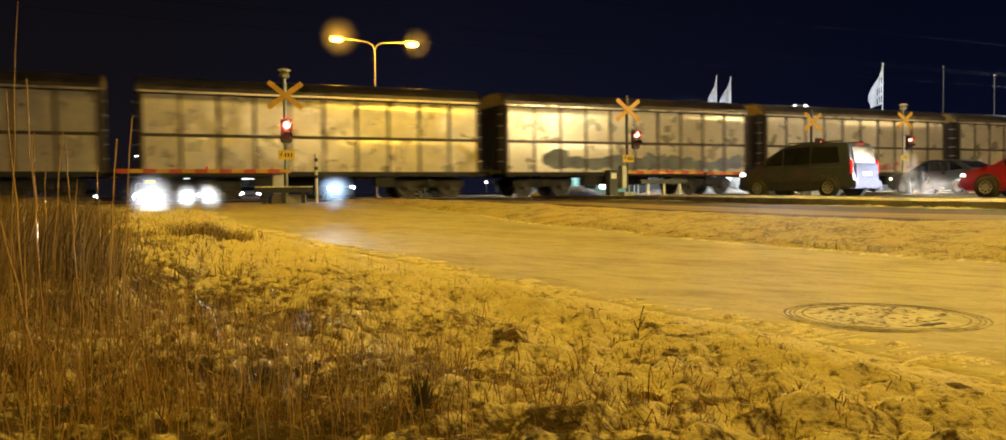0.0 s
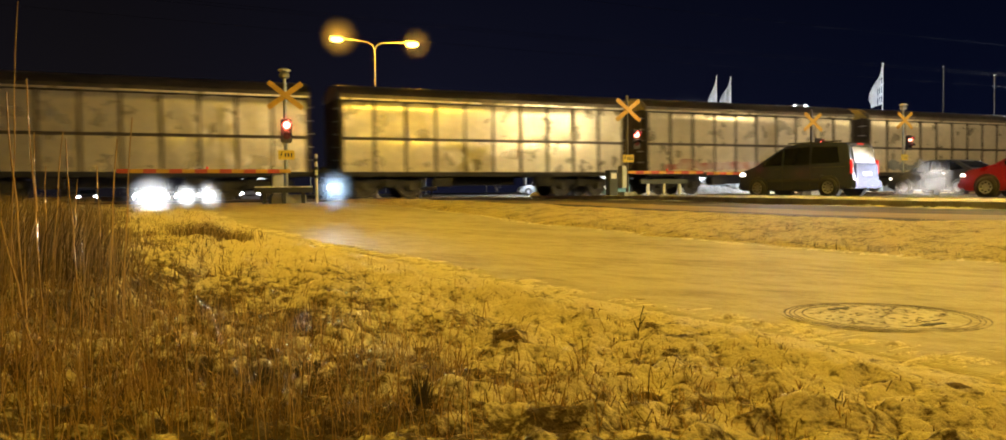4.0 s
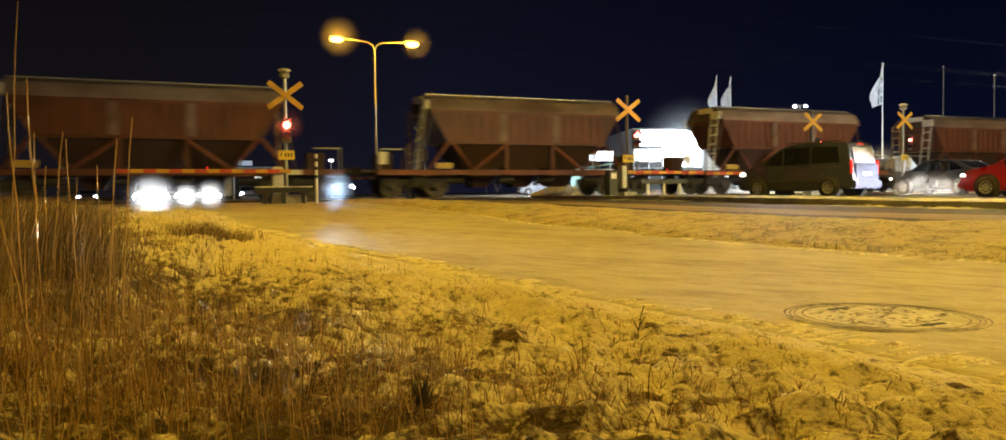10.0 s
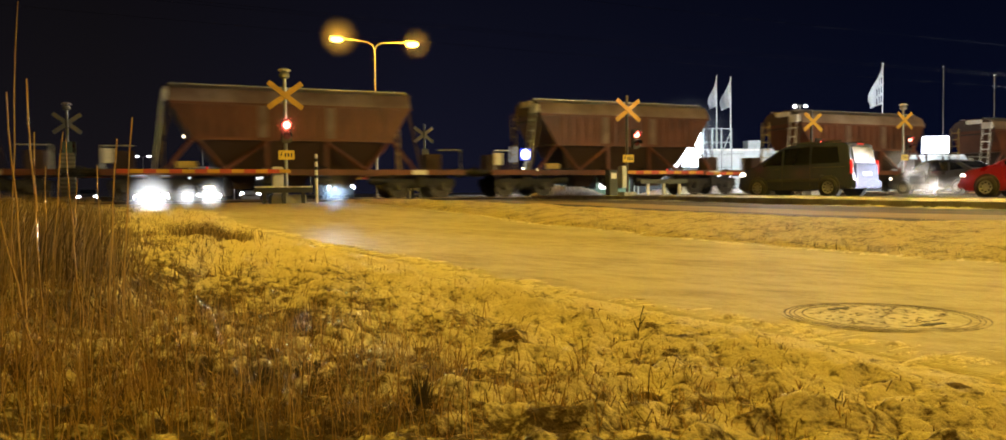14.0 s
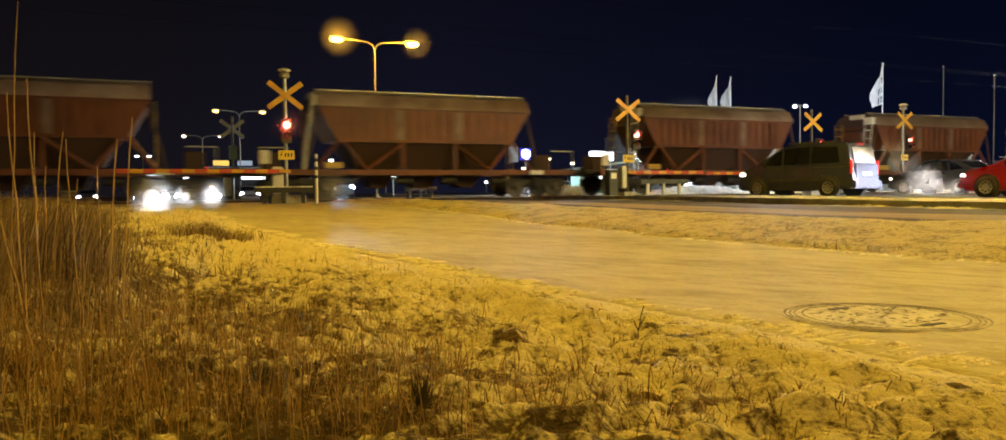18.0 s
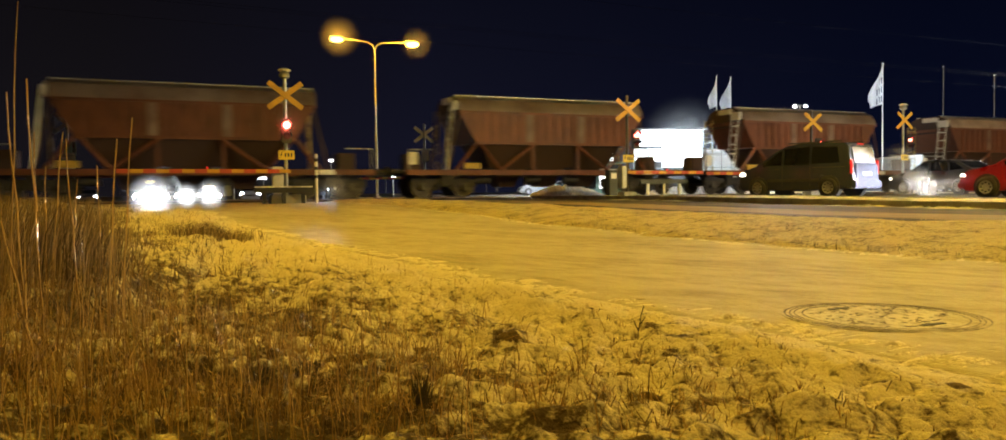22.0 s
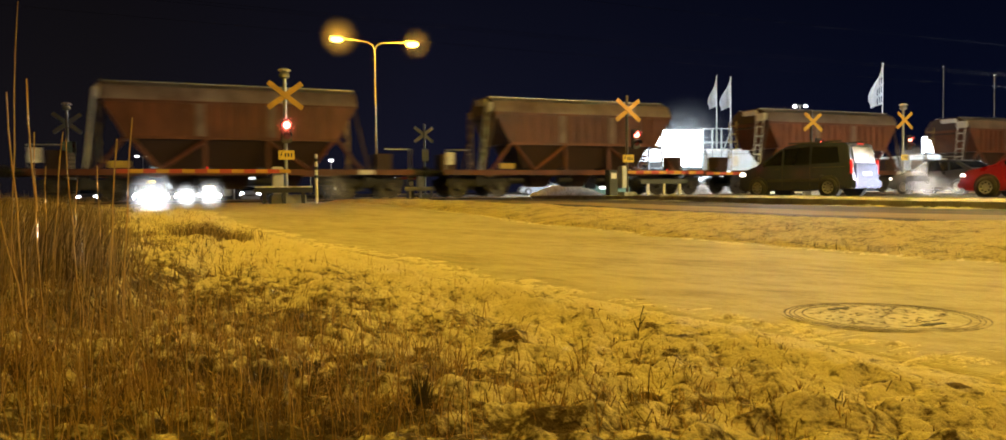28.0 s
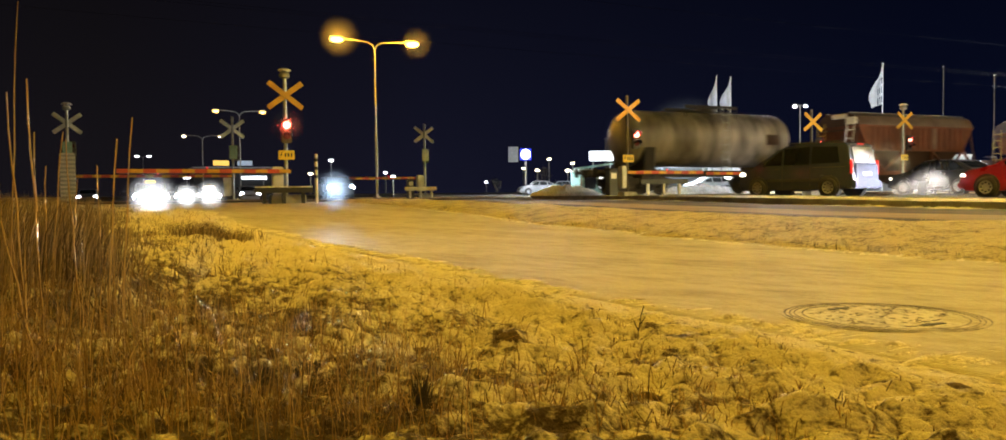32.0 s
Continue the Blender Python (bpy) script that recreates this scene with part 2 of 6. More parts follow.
M_LAMPSOFT = glow("headlamp_dipped", (1.0, 0.93, 0.8), 6)
M_TAIL = glow("tail_lamp", (0.22, 0.006, 0.005), 2.4)
M_SIGNALRED = glow("signal_lamp_red", (1.0, 0.10, 0.075), 22)
M_LENSDARK = glass("unlit_lens", (0.05, 0.01, 0.01), 0.15)
M_SODIUM = glow("sodium_bowl", (1.0, 0.55, 0.13), 8.0)
M_LED = glow("led_lamp", (0.85, 0.92, 1.0), 14)
M_WARMLED = glow("warm_lamp", (1.0, 0.82, 0.5), 12)
M_SCREEN = glow("lit_screen", (0.80, 0.92, 1.0), 9)
M_SIGNWHITE = glow("lit_sign_white", (0.9, 0.95, 1.0), 4)
M_SIGNDIM = glow("lit_sign_dim", (0.5, 0.6, 0.75), 0.35)
M_SIGNBLUE = glow("lit_sign_blue", (0.03, 0.05, 0.8), 1.2)
M_SIGNYELLOW = glow("lit_sign_yellow", (1.0, 0.62, 0.12), 0.9)
M_FACADE = mat("white_cladding", (0.7, 0.72, 0.74), 0.6, 0, (0.6, 0.62, 0.64), 1, 20, 0.05)
M_DARKWALL = mat("dark_cladding", (0.018, 0.019, 0.022), 0.6, 0, None, 1, 20, 0.05)
M_FLAG = mat("flag_cloth", (0.75, 0.77, 0.8), 0.8, 0, (0.66, 0.68, 0.7), 3, 50, 0.05)
M_FLAGPRINT = mat("flag_print", (0.08, 0.10, 0.16), 0.8, 0, None, 3, 50, 0)
M_WIRE = mat("cable", (0.018, 0.018, 0.022), 0.8, 0.0, None, 3, 30, 0, 0.01, 0.03)
# ---- mesh helpers ----
def bx(bm, x0, x1, y0, y1, z0, z1, bev=0.0, m=None):
    r = bmesh.ops.create_cube(bm, size=1.0, matrix=Matrix.LocRotScale(((x0 + x1) / 2, (y0 + y1) / 2, (z0 + z1) / 2), None, (x1 - x0, y1 - y0, z1 - z0)))
    vs = r["verts"]
    if bev:
        es = list({e for v in vs for e in v.link_edges})
        r2 = bmesh.ops.bevel(bm, geom=es, offset=bev, segments=2, affect="EDGES")
        vs = list({v for f in r2["faces"] for v in f.verts} | {v for v in vs if v.is_valid})
    if m is not None:
        bmesh.ops.transform(bm, matrix=m, verts=vs)
    return bm


def box(x0, x1, y0, y1, z0, z1, bev=0.0, m=None):
    return bx(bmesh.new(), x0, x1, y0, y1, z0, z1, bev, m)


def cy(bm, p, q, r, seg=10, r2=None):
    p, q = Vector(p), Vector(q)
    d = q - p
    m = Matrix.Translation((p + q) / 2) @ d.to_track_quat("Z", "Y").to_matrix().to_4x4()
    bmesh.ops.create_cone(bm, cap_ends=True, segments=seg, radius1=r, radius2=r if r2 is None else r2, depth=d.length, matrix=m)
    return bm


def cyl(p, q, r, seg=10, r2=None):
    return cy(bmesh.new(), p, q, r, seg, r2)


def tube(bm, pts, r, seg=6, r2=None):
    """One closed pipe along a line of points."""
    pts = [Vector(p) for p in pts]
    rings = []
    for i, p in enumerate(pts):
        d = (pts[min(i + 1, len(pts) - 1)] - pts[max(i - 1, 0)]).normalized()
        q = d.to_track_quat("Z", "Y")
        rr = r + ((r if r2 is None else r2) - r) * i / (len(pts) - 1)
        rings.append([bm.verts.new(p + q @ Vector((rr * math.cos(2 * math.pi * k / seg), rr * math.sin(2 * math.pi * k / seg), 0))) for k in range(seg)])
    for a, b in zip(rings, rings[1:]):
        for k in range(seg):
            bm.faces.new((a[k], a[(k + 1) % seg], b[(k + 1) % seg], b[k]))
    bm.faces.new(rings[0][::-1])
    bm.faces.new(rings[-1])
    return bm


def prism(bm, pts, axis, lo, hi, inset=None):
    """A polygon in the two other axes, drawn out along one axis."""
    def v(a, b, c):
        return {"x": (c, a, b), "y": (a, c, b), "z": (a, b, c)}[axis]
    lower = [bm.verts.new(v(a, b, lo)) for a, b in pts]
    upper = [bm.verts.new(v(a, b, hi)) for a, b in (inset or pts)]
    k = len(pts)
    for i in range(k):
        bm.faces.new((lower[i], lower[(i + 1) % k], upper[(i + 1) % k], upper[i]))
    bm.faces.new(lower[::-1])
    bm.faces.new(upper)
    bmesh.ops.recalc_face_normals(bm, faces=bm.faces[:])
    return bm


def lathe(bm, prof, seg=24, m=None, caps=True):
    rings = []
    for r, z in prof:
        rings.append([bm.verts.new((r * math.cos(2 * math.pi * i / seg), r * math.sin(2 * math.pi * i / seg), z)) for i in range(seg)])
    for a, b in zip(rings, rings[1:]):
        for i in range(seg):
            bm.faces.new((a[i], a[(i + 1) % seg], b[(i + 1) % seg], b[i]))
    if caps:
        for ring in (rings[0], rings[-1]):
            bm.faces.new(ring)
    else:
        for i in range(seg):
            bm.faces.new((rings[-1][i], rings[-1][(i + 1) % seg], rings[0][(i + 1) % seg], rings[0][i]))
    bmesh.ops.recalc_face_normals(bm, faces=bm.faces[:])
    if m is not None:
        bmesh.ops.transform(bm, matrix=m, verts=[v for r in rings for v in r])
    return bm


def mesh_of(name, bm, material, smooth=35):
    me = bpy.data.meshes.new(name)
    bm.to_mesh(me)
    bm.free()
    if material:
        me.materials.append(material)
    if smooth:
        me.shade_smooth()
        me.set_sharp_from_angle(angle=radians(smooth))
    return me


def part(name, bm, material, parent, label=""):
    ob = new(name, mesh_of(name, bm, material) if isinstance(bm, bmesh.types.BMesh) else bm)
    ob.parent = parent
    return tagged(ob, label) if label else ob


def place(ob, m):
    ob.matrix_basis = m
    return ob


def thing(name, m, label, category, group="", kind=""):
    ob = new(name)
    ob.empty_display_size = 0.2
    ob.matrix_basis = m
    return tagged(ob, label, category, group, kind)


def solid(name, bm, material, label, category, group="", kind="", m=None):
    ob = new(name, mesh_of(name, bm, material))
    if m is not None:
        ob.matrix_basis = m
    return tagged(ob, label, category, group, kind)


def raw(name, verts, faces, material, smooth=True):
    me = bpy.data.meshes.new(name)
    me.from_pydata([tuple(map(float, v)) for v in verts], [], [tuple(map(int, f)) for f in faces])
    me.materials.append(material)
    if smooth:
        me.shade_smooth()
    return me


def smooth_step(a, b, x):
    t = np.clip((x - a) / (b - a), 0, 1)
    return t * t * (3 - 2 * t)


def wave(x, y, seed, octaves):
    """Cheap rolling noise on arrays, from sines with turned axes."""
    rng = np.random.RandomState(seed)
    out = np.zeros_like(x)
    for wavelength, amp in octaves:
        for _ in range(5):
            a, ph = rng.uniform(0, 2 * np.pi), rng.uniform(0, 2 * np.pi)
            w = wavelength * rng.uniform(0.7, 1.4)
            out = out + amp / 2.2 * np.sin((x * np.cos(a) + y * np.sin(a)) * 2 * np.pi / w + ph)
    return out


def sn(x, y):
    return (x + 13.28) * 0.913 + (y - 27.5) * 0.408, -(x + 13.28) * 0.408 + (y - 27.5) * 0.913


def level(s, n):
    """Height of the made ground: rises to the crossing, falls a little beyond it."""
    return 0.20 * smooth_step(-24, -9, n) - 0.46 * smooth_step(5, 16, n) * (1 - smooth_step(8, 13, s)) + 0.08 * smooth_step(5.8, 8.6, s) * (1 - smooth_step(-24, -9, n))
# ---- ground ----
def path_left(n):
    return 2.8 - 0.075 * np.clip(n + 29, 0, 11) - 2.9 * smooth_step(-15, -7, n)


def path_right(n):
    return 5.5 + 0.6 * smooth_step(-27, -14, n)


def bank_edge(y):
    return np.interp(y, (1.2, 1.76, 2.94, 4.58, 6.4, 26.0), (-0.95, -1.08, -1.30, -1.66, -2.3, -8.6))


def lumps_at(x, y):
    """Tussocks under snow: rounded heads with narrow hollows between them."""
    return np.abs(wave(x, y, 17, ((0.22, 1.0), (0.10, 0.9), (0.045, 0.6)))) ** 0.6


def ground_z(x, y):
    s, n = sn(x, y)
    z = level(s, n)
    r = np.hypot(x, y)
    left = path_left(n) - s
    off = smooth_step(0.0, 0.5, left)
    rough = wave(x, y, 3, ((1.1, 0.02), (0.42, 0.014), (0.17, 0.012), (0.08, 0.007), (0.04, 0.003)))
    rough = rough + (0.010 * lumps_at(x, y) - 0.009) * (1 - smooth_step(6, 12, r)) * (0.35 + 0.65 * smooth_step(0.6, 1.7, left)) * (0.45 + 0.55 * smooth_step(1.2, 2.0, r))
    bank = 0.10 * smooth_step(0.3, 3.5, left) + 0.16 * smooth_step(3.0, 7.0, left)
    bank = bank + 0.05 * smooth_step(-0.03, 0.12, bank_edge(y) - x) * smooth_step(0.8, 1.2, y) * (1 - smooth_step(9, 14, y))
    near = 1 - smooth_step(25, 60, r)
    z = z + off * (rough + 0.035 + bank) * near
    sunk = smooth_step(-0.02, 0.1, -left) * (1 - smooth_step(36.2, 36.6, s)) * np.maximum(1 - smooth_step(13, 14, n), smooth_step(8.4, 8.7, s))
    return z - 0.08 * sunk


def build_ground():
    ang = np.concatenate([np.arange(-38, 38.01, 0.2), np.arange(39, 321.5, 1.0)])
    ang = np.radians(90 - ang)
    rad = [0.0, 0.5, 0.9]
    while rad[-1] < 3000:
        rad.append(rad[-1] * (1.006 if rad[-1] < 4 else 1.014 if rad[-1] < 12 else 1.03 if rad[-1] < 60 else 1.12))
    rad = np.array(rad[1:])
    R, A = np.meshgrid(rad, ang, indexing="ij")
    X, Y = R * np.cos(A), R * np.sin(A)
    Z = ground_z(X, Y)
    k = len(ang)
    verts = np.stack([X, Y, Z], -1).reshape(-1, 3)
    verts = np.vstack([verts, [[0, 0, float(ground_z(np.array([0.0]), np.array([0.0]))[0])]]])
    i, j = np.meshgrid(np.arange(len(rad) - 1), np.arange(k), indexing="ij")
    a, b = i * k + j, i * k + (j + 1) % k
    faces = np.stack([a, b, b + k, a + k], -1).reshape(-1, 4)[:, ::-1]
    fl = [tuple(f) for f in faces.tolist()] + [(len(verts) - 1, (q + 1) % k, q) for q in range(k)]
    me = raw("ground", verts, fl, M_GROUND)
    gs, gn = sn(verts[:, 0], verts[:, 1])
    d = path_left(gn) - gs
    cover = 0.20 * (1 - smooth_step(0.35, 1.9, d)) - 0.05 * smooth_step(0.8, 2.2, d) + 0.10 * smooth_step(3.0, 5.0, verts[:, 1])
    cover = cover - 0.07 * (1 - smooth_step(1.3, 1.8, verts[:, 1]))
    # cover varies at random and falls with tussock height, so hollows take the earth colour
    cover = cover + wave(verts[:, 0], verts[:, 1], 29, ((1.3, 0.035), (0.6, 0.03))) * smooth_step(0.5, 1.5, d)
    cover = cover + 0.18 * (np.clip(lumps_at(verts[:, 0], verts[:, 1]), 0, 1.4) - 0.80) * (1 - smooth_step(7, 13, verts[:, 1]))
    me.attributes.new("snow_cover", "FLOAT", "POINT").data.foreach_set("value", cover.astype(np.float32))
    ob = new("ground", me)
    return tagged(ob, "uneven winter ground, thin snow over dry brown turf", "ground", kind="structure")


build_ground()


def strip(name, left, right, n0, n1, step, cols, lift, material, label, category, rough=0.0, seed=5, camber=None):
    """A band along the road's direction that lies on the made ground."""
    ns = np.arange(n0, n1 + step / 2, step)
    t = np.linspace(0, 1, cols)
    Nn, Tt = np.meshgrid(ns, t, indexing="ij")
    S = left(Nn) * (1 - Tt) + right(Nn) * Tt
    Z = level(S, Nn) + lift
    if camber:
        Z = Z + camber(Tt)
    if rough:
        Z = Z + wave(S, Nn, seed, ((1.3, rough), (0.3, rough * 0.5)))
    verts = np.stack([S, Nn, Z], -1).reshape(-1, 3)
    i, j = np.meshgrid(np.arange(len(ns) - 1), np.arange(cols - 1), indexing="ij")
    a = i * cols + j
    faces = np.stack([a, a + 1, a + cols + 1, a + cols], -1).reshape(-1, 4)
    ob = new(name, raw(name, verts, faces.tolist(), material))
    ob.matrix_basis = TF
    return tagged(ob, label, category, kind="structure")


strip("footpath", lambda n: path_left(n) - 0.14, lambda n: path_right(n) + 0.1, -36, 13.5, 0.12, 46, 0.004, M_PATH,
      "cycle path of hard packed snow and fine grit", "path", 0.0022, 5, lambda t: -0.06 * (t < 0.01))
strip("verge", lambda n: path_right(n) - 0.02 + 0.12 * np.sin(n * 1.9) + 0.08 * np.sin(n * 4.3), lambda n: 8.78 + 0.08 * np.sin(n * 1.4), -40, -4.5, 0.12, 30, 0.0, M_VERGE,
      "grass verge with frozen crusty snow between path and road", "verge", 0.012, 8, lambda t: -0.05 + 0.14 * np.sin(np.pi * t) ** 0.55)
strip("road", lambda n: 8.6 + 0 * n, lambda n: 14.1 + 0 * n, -60, 140, 1.0, 12, 0.0, M_ROAD, "asphalt carriageway with strips of worn grey snow", "road")
strip("road", lambda n: 17.3 + 0 * n, lambda n: 36.4 + 0 * n, -60, 140, 1.0, 20, 0.0, M_ROAD, "asphalt carriageway with strips of worn grey snow", "road")
strip("pavement", lambda n: 14.1 + 0 * n, lambda n: 17.3 + 0 * n, -60, -3.8, 0.3, 12, 0.10, M_ISLAND,
      "raised traffic island under trodden snow", "traffic island", 0.012, 9)


for left_, right_, seed_ in ((9.55, 11.2, 21), (20.3, 21.3, 23)):
    strip("road_slush", lambda n: left_ + 0.10 * np.sin(n * 0.9 + seed_) + 0.05 * np.sin(n * 2.7), lambda n: right_ + 0.08 * np.sin(n * 1.1 + seed_) + 0.05 * np.sin(n * 3.1), -40, -4.5, 0.25, 6, 0.006, M_SLUSH,
          "strip of grey slush between the wheel tracks", "slush", 0.002, seed_)


def kerb_run(s, n0, n1):
    bm = bmesh.new()
    n = n0
    while n < n1:
        e = min(n + 1.0, n1)
        z = float(level(np.array([s]), np.array([(n + e) / 2]))[0])
        bx(bm, s - 0.07, s + 0.07, n + 0.006, e - 0.006, z - 0.15, z + 0.12)
        n = e
    return solid("kerb", bm, M_CONC, "pale concrete kerb of the traffic island", "kerb", "island kerbs", "structure", TF)


kerb_run(14.08, -60, -3.8)
kerb_run(17.32, -60, -3.8)


def snow_ridge(name, path, width, height, seed, label, material=M_RIDGE):
    """Loose snow pushed up along an edge, broken and lumpy."""
    rng = np.random.RandomState(seed)
    verts, faces = [], []
    for i, (s, n) in enumerate(path):
        z = float(level(np.array([s]), np.array([n]))[0])
        w, h = width * rng.uniform(0.4, 1.5), height * rng.uniform(0.15, 1.4)
        c = rng.uniform(-0.35, 0.35) * width
        for q in range(6):
            t = q / 5
            verts.append((s + c + (t - 0.5) * w, n, z - 0.006 + h * math.sin(math.pi * t) * rng.uniform(0.3, 1.5)))
        if i:
            b = i * 6
            faces += [(b - 6 + q, b - 5 + q, b + q + 1, b + q) for q in range(5)]
    ob = new(name, raw(name, verts, faces, material))
    ob.matrix_basis = TF
    return tagged(ob, label, "snow ridge", kind="stuff")


snow_ridge("snow_ridge", [(float(path_left(np.array([n]))[0]) + 0.05 * math.sin(n * 1.7), n) for n in np.arange(-31, -8, 0.015)], 0.24, 0.014, 4,
           "thin broken ridge of loose snow along the path edge", M_EDGE)
snow_ridge("snow_ridge", [(float(path_right(np.array([n]))[0]) + 0.08 * math.sin(n * 1.3), n) for n in np.arange(-31, -8, 0.03)], 0.14, 0.016, 6,
           "low ridge of snow between path and verge", M_EDGE)
snow_ridge("snow_ridge", [(14.7 + 0.3 * math.sin(n * 0.7), n) for n in np.arange(-40, -4.5, 0.08)], 1.5, 0.045, 7, "ploughed snow heaped on the traffic island", M_ISLAND)
snow_ridge("snow_ridge", [(16.7 + 0.2 * math.sin(n * 0.9), n) for n in np.arange(-40, -4.5, 0.08)], 1.2, 0.04, 11, "ploughed snow heaped on the traffic island", M_ISLAND)


# manhole cover in the path
def manhole():
    m = TF @ pose(3.29, -28.5, -0.002)
    t = thing("manhole_cover", m, "round cast-iron manhole cover in packed snow", "manhole cover")
    def ring(r0, r1, h):
        return lathe(bmesh.new(), [(r0, 0), (r0, h), (r1, h), (r1, 0)], 48)
    for r0, r1 in ((0.329, 0.336), (0.312, 0.317), (0.296, 0.301), (0.268, 0.274)):
        part("rim", ring(r0, r1, 0.0085), M_IRONSNOW, t)
    part("bedding", ring(0.262, 0.345, 0.0075), M_LID, t, "snow packed between the rings")
    part("lid", lathe(bmesh.new(), [(0.001, 0), (0.262, 0), (0.262, 0.0075), (0.001, 0.0075)], 48), M_LID, t, "lid filled with packed snow")
    bm = bmesh.new()
    bx(bm, -0.010, 0.010, -0.004, 0.004, 0, 0.0095)
    me = mesh_of("stud", bm, M_IRONSNOW)
    for y in (-0.2, 0.2):
        part("lifting_slot", box(-0.05, 0.05, y - 0.012, y + 0.012, 0, 0.010, 0.002), M_IRON, t, "dark iron lifting slot")
    rng = random.Random(5)
    for i in range(190):
        a, r = rng.uniform(0, 6.283), 0.255 * math.sqrt(rng.random())
        place(part("stud", me, None, t), pose(r * math.cos(a), r * math.sin(a), -0.0005 - 0.003 * rng.random(), 0, 0, rng.choice((0, 90)) + 20 + rng.uniform(-20, 20)))


manhole()


# railway track
def track():
    t = thing("railway_track", TF @ pose(0, 1.45, 0), "single railway track in snowy ballast", "railway track", kind="structure")
    prof = [(-0.035, RAIL), (0.035, RAIL), (0.035, RAIL - 0.04), (0.01, RAIL - 0.05), (0.01, RAIL - 0.14), (0.07, RAIL - 0.16), (-0.07, RAIL - 0.16), (-0.01, RAIL - 0.14), (-0.01, RAIL - 0.05), (-0.035, RAIL - 0.04)]
    for y in (-0.797, 0.797):
        part("rail", prism(bmesh.new(), [(y + a, z) for a, z in prof], "x", -420, 420), M_RAIL, t)
    part("ballast", prism(bmesh.new(), [(-2.6, -0.4), (-1.7, 0.115), (1.7, 0.115), (2.6, -0.4)], "x", -420, 420), M_BALLAST, t)
    bm = bmesh.new()
    for i in range(-60, 160):
        bx(bm, i * 0.6 - 0.12, i * 0.6 + 0.12, -1.3, 1.3, 0.04, 0.13)
    tagged(part("sleepers", bm, M_SLEEPER, t), kind="stuff")
    part("crossing_deck", box(-2.5, 33.5, -0.70, 0.70, 0.1, RAIL - 0.01), M_ROAD, t, "dark crossing deck between the rails")
    for y0, y1 in ((-2.9, -0.9), (0.9, 2.9)):
        part("crossing_deck", box(-2.5, 33.5, y0, y1, 0.1, RAIL - 0.02), M_ROAD, t)


track()
# ---- train ----
def bogie(parent, x, wheel_mesh):
    b = place(part("bogie", box(-1.45, 1.45, -0.98, -0.86, 0.42, 0.78, 0.04), M_UNDER, parent), pose(x, 0, 0))
    part("bogie_frame", box(-1.45, 1.45, 0.86, 0.98, 0.42, 0.78, 0.04), M_UNDER, b)
    part("bolster", box(-0.22, 0.22, -1.1, 1.1, 0.45, 0.95), M_UNDER, b)
    for wx in (-0.925, 0.925):
        place(part("wheelset", wheel_mesh, None, b), pose(wx, 0, 0.475))
    for wx in (-0.35, 0.35):
        part("spring", cyl((wx, -0.99, 0.30), (wx, -0.99, 0.55), 0.1, 8), M_UNDER, b)


def wheelset_mesh():
    bm = bmesh.new()
    for y in (-1, 1):
        m = Matrix.Translation((0, y * 0.80, 0)) @ Matrix.Rotation(radians(90), 4, "X")
        lathe(bm, [(0.08, -0.09), (0.16, -0.09), (0.2, -0.03), (0.39, -0.03), (0.40, -0.065), (0.475, -0.065), (0.475, 0.065), (0.40, 0.065), (0.39, 0.03), (0.2, 0.03), (0.16, 0.09), (0.08, 0.09)], 24, m)
        bx(bm, -0.15, 0.15, y * 0.97 - 0.1, y * 0.97 + 0.1, -0.14, 0.14, 0.03)
    cy(bm, (0, -0.95, 0), (0, 0.95, 0), 0.075, 10)
    return mesh_of("wheelset", bm, M_WHEEL)


WHEELSET = wheelset_mesh()


def couplings(parent, half):
    for e in (-1, 1):
        part("drawgear", box(min(e * half, e * (half - 0.75)), max(e * half, e * (half - 0.75)), -0.16, 0.16, 0.9, 1.2, 0.03), M_UNDER, parent)
        for y in (-0.875, 0.875):
            bm = cyl((e * (half - 0.65), y, 1.06), (e * (half - 0.08), y, 1.06), 0.08, 10)
            cy(bm, (e * (half - 0.08), y, 1.06), (e * (half - 0.03), y, 1.06), 0.22, 16)
            part("buffer", bm, M_UNDER, parent)


